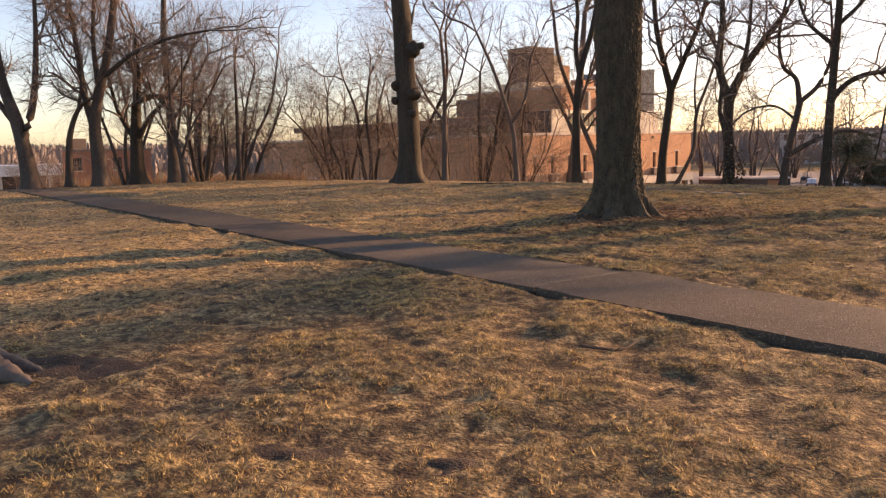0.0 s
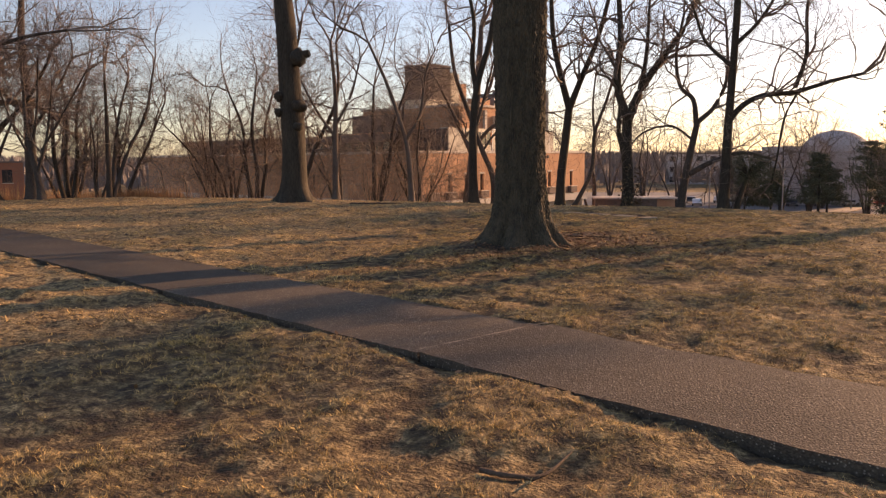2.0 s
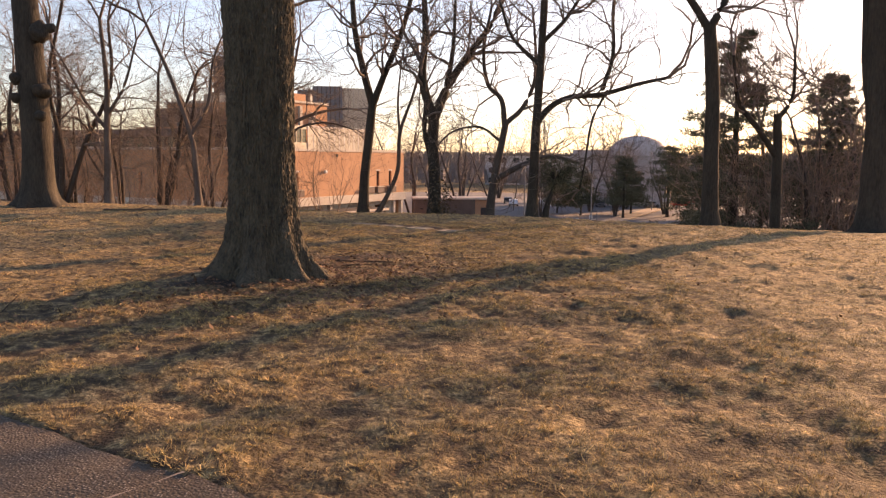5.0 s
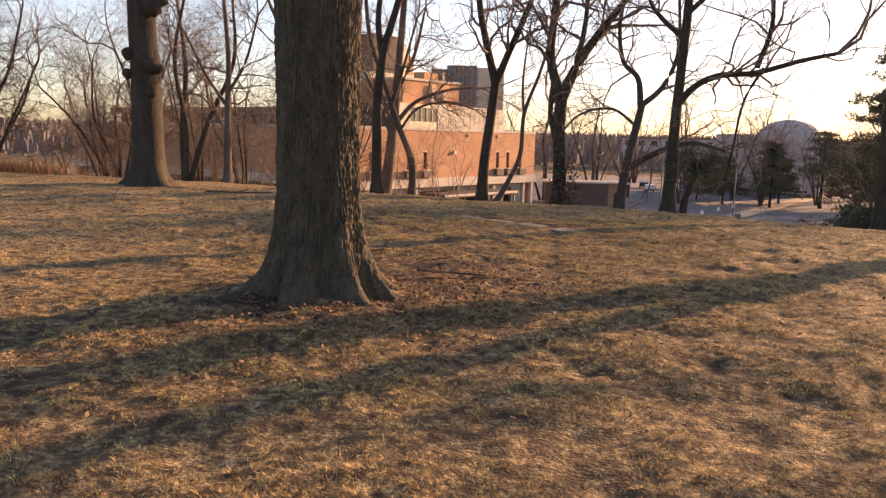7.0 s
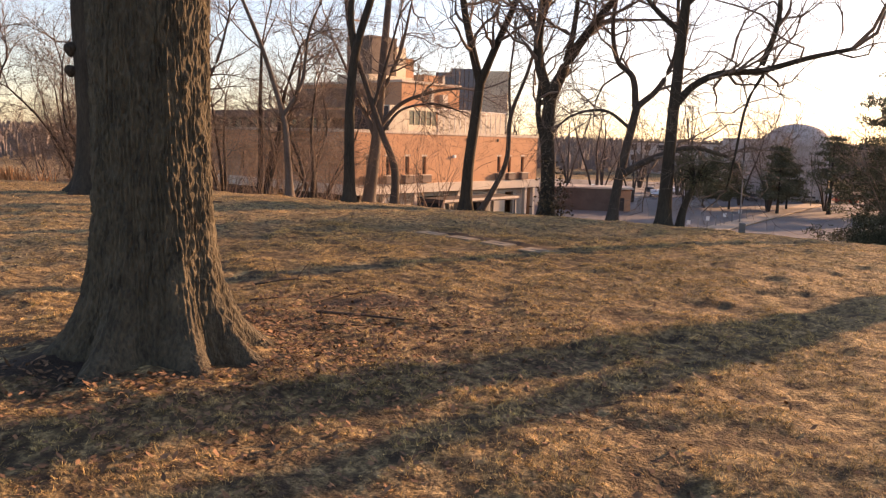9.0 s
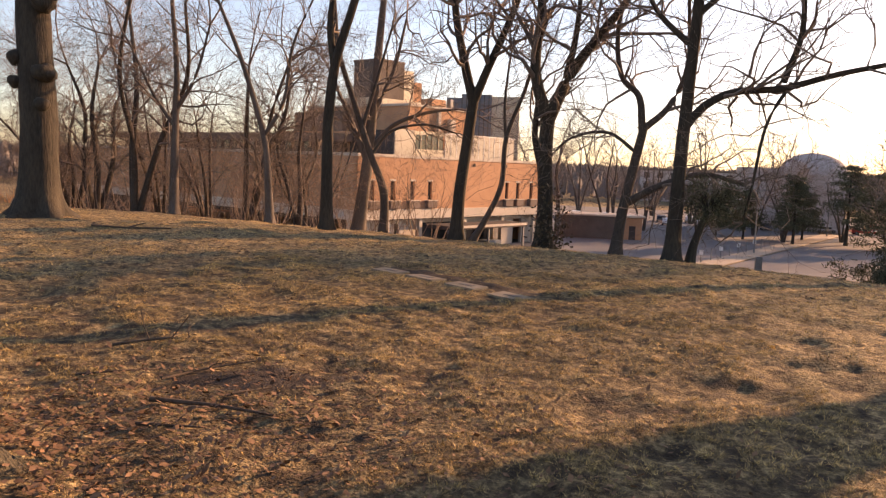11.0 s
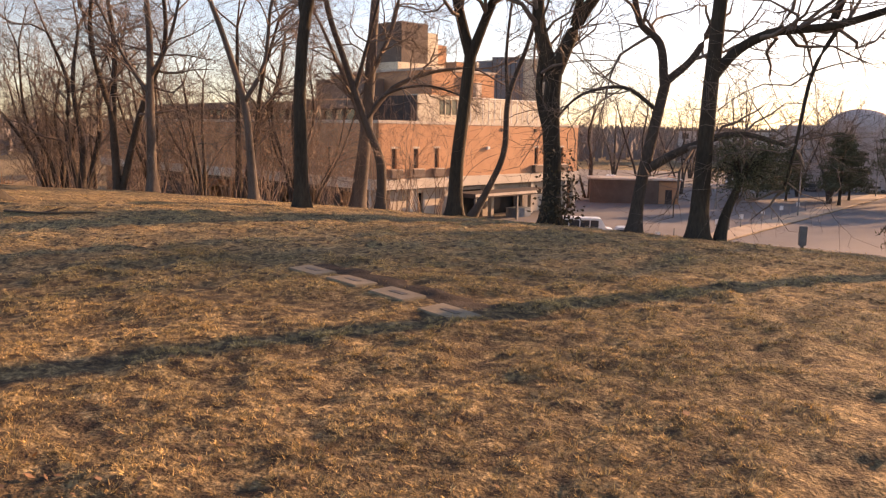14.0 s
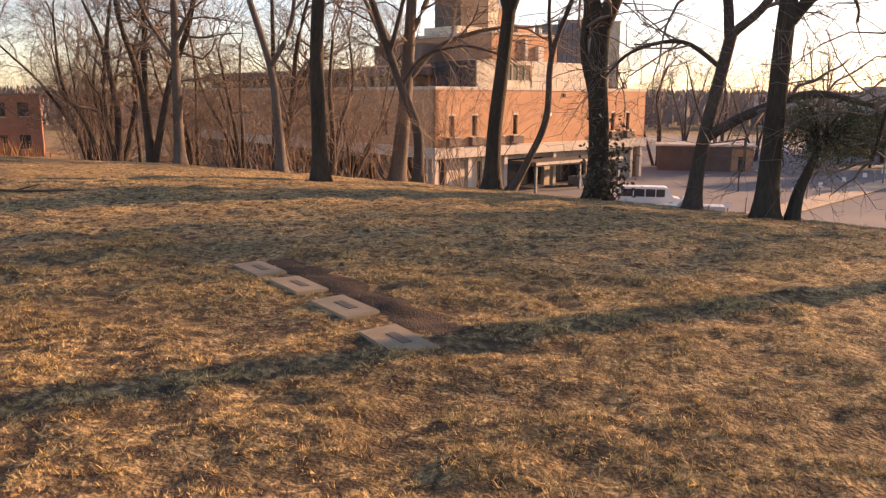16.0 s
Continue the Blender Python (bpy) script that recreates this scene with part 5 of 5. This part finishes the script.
# ---- car park and road ----
def sheet(name, corners, z, mat, label, category):
    bm = bmesh.new()
    bm.faces.new([bm.verts.new((x, y, z)) for x, y in corners])
    bmesh.ops.subdivide_edges(bm, edges=bm.edges[:], cuts=3, use_grid_fill=True)
    ret = bmesh.ops.extrude_face_region(bm, geom=bm.faces[:])
    bmesh.ops.translate(bm, vec=(0, 0, -0.12), verts=[v for v in ret["geom"] if isinstance(v, bmesh.types.BMVert)])
    ob = part(name, bm, mat)
    return tagged(ob, label, category, kind="structure")


sheet("car_park", [(-24, 70), (-8.2, 62), (26.3, 131), (48.3, 175), (60, 250), (-40, 250)], -8.86, M_ASPHALT, "old grey asphalt car park in the valley", "car park")
sheet("road", [(-4.2, 62), (40, 60), (62, 120), (90, 175), (130, 250), (64, 250), (52.3, 175), (30.3, 131)], -8.86, M_ASPHALT, "grey asphalt road beside the car park", "road")
sheet("verge", [(-8.0, 62), (-4.4, 62), (30.1, 131), (52.1, 175), (48.5, 175), (26.5, 131)], -8.72, M_KERB, "sandy raised verge between car park and road", "verge")


def fence_post(x, y, tall, tag):
    ob = thing("fence_post", pose(x, y, -8.72), "slim grey fence post on the sandy verge", "fence post", "verge posts")
    bm = bmesh.new()
    bmesh.ops.create_cone(bm, cap_ends=True, segments=8, radius1=0.07, radius2=0.06, depth=tall, matrix=pose(0, 0, tall / 2))
    part("post", bm, M_STEEL, ob)
    if tag:
        boxes("tag", [(-0.22, 0.22, -0.1, -0.07, tall - 0.55, tall)], M_WHITE, ob, "small white sign plate")


for k in range(16):
    f = k / 15
    fence_post(3.5 + f * 25.5, 84 + f * 51, 1.5, k % 2 == 0)


def lamp_post(x, y, h):
    ob = thing("street_lamp", pose(x, y, gz(x, y)), "tall grey street lamp beside the car park", "street lamp", "street lamps")
    bm = bmesh.new()
    bmesh.ops.create_cone(bm, cap_ends=True, segments=10, radius1=0.12, radius2=0.07, depth=h, matrix=pose(0, 0, h / 2))
    part("pole", bm, M_STEEL, ob)
    boxes("arm", [(-0.9, 0.9, -0.05, 0.05, h - 0.1, h)], M_STEEL, ob)
    boxes("lamp_head", [(-1.2, -0.6, -0.18, 0.18, h - 0.08, h + 0.14)], M_STEEL, ob, "", 0.04)
    boxes("lamp_head", [(0.6, 1.2, -0.18, 0.18, h - 0.08, h + 0.14)], M_STEEL, ob, "", 0.04)


lamp_post(26.6, 128, 9)
lamp_post(17, 135, 10)
lamp_post(48, 170, 10)


def shed():
    ob = thing("utility_shed", pose(4, 142.5, -8.9, 0, 0, 4), "low brown timber utility building in the car park", "shed")
    boxes("cladding", [(-5.2, 5.0, -3, 3, 0, 3.6)], M_SIDING, ob)
    for k in range(17):
        boxes("board", [(-5.2 + k * 0.6 - 0.03, -5.2 + k * 0.6 + 0.03, -3.06, -3.0, 0, 3.6)], M_SIDING, ob)
    boxes("brick_end", [(5.0, 8.0, -2.6, 3, 0, 3.4)], M_BRICK, ob)
    boxes("door", [(6.0, 7.0, -2.66, -2.6, 0.05, 2.2)], M_DARK, ob)
    boxes("roof", [(-5.6, 8.4, -3.4, 3.4, 3.6, 3.85)], M_CONC, ob)


shed()


def vehicle(name, m, label, category, length, height, mat, windows, bonnet=0.0, bed=0.0, group=""):
    """A parked vehicle: shaped shell, glazing, four wheels, lamps and bumpers."""
    ob = thing(name, m, label, category, group)
    w = 0.95
    bm = bmesh.new()
    L = length / 2
    low = height * 0.5
    prof = [(-L, 0.38), (L, 0.38), (L + 0.03, low * 0.85), (L - 0.1, low), (L - bonnet, low + 0.08), (L - bonnet - 0.55, height - 0.06), (L - bonnet - 0.85, height)]
    if bed:
        prof += [(-L + bed + 0.15, height), (-L + bed, low + 0.1), (-L, low + 0.1)]
    else:
        prof += [(-L + 0.45, height), (-L + 0.08, height - 0.15), (-L, low)]
    a = [bm.verts.new((x, -w, z)) for x, z in prof]
    b = [bm.verts.new((x, w, z)) for x, z in prof]
    bm.faces.new(a)
    bm.faces.new(b[::-1])
    for i in range(len(prof)):
        j = (i + 1) % len(prof)
        bm.faces.new((a[j], a[i], b[i], b[j]))
    bmesh.ops.recalc_face_normals(bm, faces=bm.faces[:])
    bmesh.ops.bevel(bm, geom=bm.edges[:], offset=0.06, segments=2, affect="EDGES")
    part("body", bm, mat, ob, smooth=False)
    for x0, x1 in windows:
        for s in (-1, 1):
            boxes("window", [(x0, x1, min(s * (w - 0.02), s * (w + 0.012)), max(s * (w - 0.02), s * (w + 0.012)), low + 0.12, height - 0.2)], M_GLASS, ob)
    boxes("rear_window", [(-L + (bed or 0) - 0.02, -L + (bed or 0) + 0.1, -w + 0.2, w - 0.2, low + 0.2, height - 0.25)], M_GLASS, ob)
    for x in (-L + 0.9, L - 0.9):
        for s in (-1, 1):
            bm = bmesh.new()
            bmesh.ops.create_cone(bm, cap_ends=True, segments=18, radius1=0.34, radius2=0.34, depth=0.24, matrix=pose(x, s * (w - 0.1), 0.34, 90))
            wheel = part("wheel", bm, M_RUBBER, ob)
            bm = bmesh.new()
            bmesh.ops.create_cone(bm, cap_ends=True, segments=14, radius1=0.2, radius2=0.2, depth=0.04, matrix=pose(x, s * (w + 0.03), 0.34, 90))
            part("rim", bm, M_STEEL, wheel)
    boxes("bumper", [(L - 0.05, L + 0.1, -w + 0.05, w - 0.05, 0.35, 0.6)], M_STEEL, ob, "", 0.03)
    boxes("bumper", [(-L - 0.1, -L + 0.05, -w + 0.05, w - 0.05, 0.35, 0.6)], M_STEEL, ob, "", 0.03)
    for s in (-1, 1):
        boxes("headlight", [(L - 0.02, L + 0.05, s * 0.7 - 0.14, s * 0.7 + 0.14, low * 0.7, low * 0.7 + 0.16)], M_WHITE, ob)
    return ob


M_CARS = [material("car paint " + n, c, tuple(v * 0.85 for v in c), 1, 20, 0.3, 0, metal=0.2) for n, c in (("silver", (0.5, 0.5, 0.51)), ("red", (0.35, 0.05, 0.04)), ("dark", (0.05, 0.055, 0.07)), ("white", (0.75, 0.75, 0.74)))]
vehicle("van", pose(-0.2, 96.8, -8.86, 0, 0, 6), "white passenger van parked in the car park", "van", 6.0, 2.1, M_CARS[3], [(-2.6, -1.5), (-1.4, -0.4), (-0.3, 0.6), (0.7, 1.5)], 0.7)
vehicle("pickup_truck", pose(4.0, 92.8, -8.86, 0, 0, 184), "grey-blue pickup truck with an empty bed", "truck", 5.4, 1.75, M_CARS[0], [(-0.1, 0.8)], 1.3, 2.2)
g4 = random.Random(4)
for i in range(22):
    x, y = 2 + (i % 11) * 6.2 + g4.uniform(-0.6, 0.6), 182 + (i // 11) * 12 + g4.uniform(-1, 1)
    vehicle("car", pose(x, y, -8.86, 0, 0, g4.choice((85, 95, 265, 0))), ("silver", "dark red", "dark blue", "white")[i % 4] + " car parked in the distant row", "car", 4.5, 1.45, M_CARS[i % 4], [(-1.3, -0.1), (0.0, 0.9)], 1.1, 0, "distant parked cars")


def service_post():
    ob = thing("service_post", pose(9.6, 45, gz(9.6, 45) - 0.05), "slim grey metal service post on the slope", "service post")
    boxes("post", [(-0.05, 0.05, -0.05, 0.05, 0, 1.2)], M_STEEL, ob)
    boxes("box", [(-0.13, 0.13, -0.09, 0.09, 1.0, 1.7)], M_STEEL, ob, "", 0.02)


service_post()


def stone_post():
    ob = thing("stone_post", pose(-26.2, 50.9, gz(-26.2, 50.9) - 0.1), "pale stubby stone post at the edge of the trees", "post")
    boxes("shaft", [(-0.14, 0.14, -0.14, 0.14, 0, 1.35)], M_CONC, ob, "", 0.03)
    boxes("cap", [(-0.18, 0.18, -0.18, 0.18, 1.35, 1.45)], M_CONC, ob, "", 0.02)


stone_post()


# ---- brick house with a white canopy, beyond the far trees ----
def house():
    ob = thing("brick_house", pose(-117.5, 121.0, -9.2, 0, 0, 43), "red brick building with a white flat-roofed entrance canopy", "building")
    ops = [(1.6 + k * 3.6, 3.3 + k * 3.6) for k in range(4)]
    for z0, z1 in ((0, 5.6), (5.6, 10.9)):
        wall_with_openings("front_wall", 16, z0, z1, [(a, b, z0 + 1.6, z0 + 4.0) for a, b in ops], 0.4, M_BRICK2, ob)
        for a, b in ops:
            w = boxes("window", [(a, b, 0.2, 0.25, z0 + 1.6, z0 + 4.0)], M_GLASS, ob)
            boxes("sill", [(a - 0.1, b + 0.1, -0.12, 0.0, z0 + 1.45, z0 + 1.6)], M_CONC, w)
            boxes("frame", [(a + 0.78, a + 0.92, 0.1, 0.2, z0 + 1.6, z0 + 4.0)], M_DARK, w)
        bm = bmesh.new()
        us = [(0.4, 3.0), (4.6, 8.0), (9.6, 16)]
        for a, b in us:
            box(bm, 15.6, 16.0, a, b, z0, z1)
        for a, b in ((3.0, 4.6), (8.0, 9.6)):
            box(bm, 15.6, 16.0, a, b, z0, z0 + 1.6)
            box(bm, 15.6, 16.0, a, b, z0 + 4.0, z1)
            boxes("window", [(15.75, 15.8, a, b, z0 + 1.6, z0 + 4.0)], M_GLASS, ob)
        part("side_wall", bm, M_BRICK2, ob)
    boxes("side_wall", [(0.0, 0.4, 0.4, 16, 0, 10.9)], M_BRICK2, ob)
    boxes("roof", [(-0.2, 16.2, -0.2, 16.2, 10.9, 11.2)], M_ROOF, ob)
    boxes("roof_block", [(0.8, 4.4, 3, 9, 11.2, 13.4)], M_BRICK, ob, "orange brick roof block")
    boxes("canopy", [(-20, -0.3, -3, 12, 6.6, 8.6)], M_WHITE, ob, "white flat canopy roof", 0.05)
    for k in range(5):
        boxes("column", [(-19.5 + k * 4.2, -18.8 + k * 4.2, -2.6, -1.9, 0, 6.6)], M_CONC, ob)
    boxes("canopy_wall", [(-19.8, -0.3, 6, 6.4, 0, 6.6)], M_DARK, ob)


house()


# ---- far buildings and wooded rim ----
def far_block(x, y, w, dp, h, rz, mat, label, floors):
    ob = thing("far_building", pose(x, y, gz(x, y) - 0.5, 0, 0, rz), label, "building", "far buildings")
    boxes("wall", [(-w / 2, w / 2, -dp / 2, dp / 2, 0, h)], mat, ob)
    boxes("roof", [(-w / 2 - 0.3, w / 2 + 0.3, -dp / 2 - 0.3, dp / 2 + 0.3, h, h + 0.6)], M_ROOF, ob)
    n = max(3, int(w / 5))
    for f in range(floors):
        for k in range(n):
            u = -w / 2 + (k + 0.5) * w / n
            boxes("window", [(u - 1.1, u + 1.1, -dp / 2 - 0.06, -dp / 2, 1.2 + f * h / floors, 1.2 + f * h / floors + h / floors * 0.5)], M_GLASS, ob)


# M_HAZE paints distance haze onto its walls
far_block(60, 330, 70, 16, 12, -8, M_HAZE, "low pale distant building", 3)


def dome():
    ob = thing("domed_building", pose(49.3, 188, gz(49.3, 188), 0, 0, -15), "pale domed hall in the distance", "building")
    # hall and dome get their distance haze from the pale colour
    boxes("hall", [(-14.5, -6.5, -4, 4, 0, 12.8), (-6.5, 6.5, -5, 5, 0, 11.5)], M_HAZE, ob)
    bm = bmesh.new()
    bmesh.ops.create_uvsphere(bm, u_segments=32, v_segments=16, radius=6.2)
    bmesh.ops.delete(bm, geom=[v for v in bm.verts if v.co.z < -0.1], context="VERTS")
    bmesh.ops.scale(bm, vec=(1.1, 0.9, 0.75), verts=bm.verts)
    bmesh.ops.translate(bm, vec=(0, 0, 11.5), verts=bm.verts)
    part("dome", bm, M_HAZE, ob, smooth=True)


dome()


def far_woods():
    g = np.random.RandomState(33)
    n = 34000
    a = g.uniform(-2.0, 1.5, n)
    d_ = g.uniform(280, 900, n)
    x, y = d_ * np.sin(a), d_ * np.cos(a)
    z = ground_height(x, y)
    h = g.uniform(4.0, 9.0, n)
    w = g.uniform(0.5, 1.6, n)
    th = g.uniform(0, 6.28, n)
    ux, uy = np.cos(th) * w, np.sin(th) * w
    V = np.stack([np.stack([x - ux, y - uy, z + h * 0.25], 1), np.stack([x + ux, y + uy, z + h * 0.3], 1), np.stack([x + ux * 0.3, y + uy * 0.3, z + h], 1), np.stack([x - ux * 0.6, y - uy * 0.6, z + h * 0.8], 1)], 1).reshape(-1, 3)
    # the hazy look of these woods is only M_FARWOOD's grey tint
    ob = mesh_object("far_woods", V, np.arange(len(V)).reshape(-1, 4), M_FARWOOD)
    tagged(ob, "hazy brown leafless woods on the far hills", "woods", kind="stuff")


far_woods()
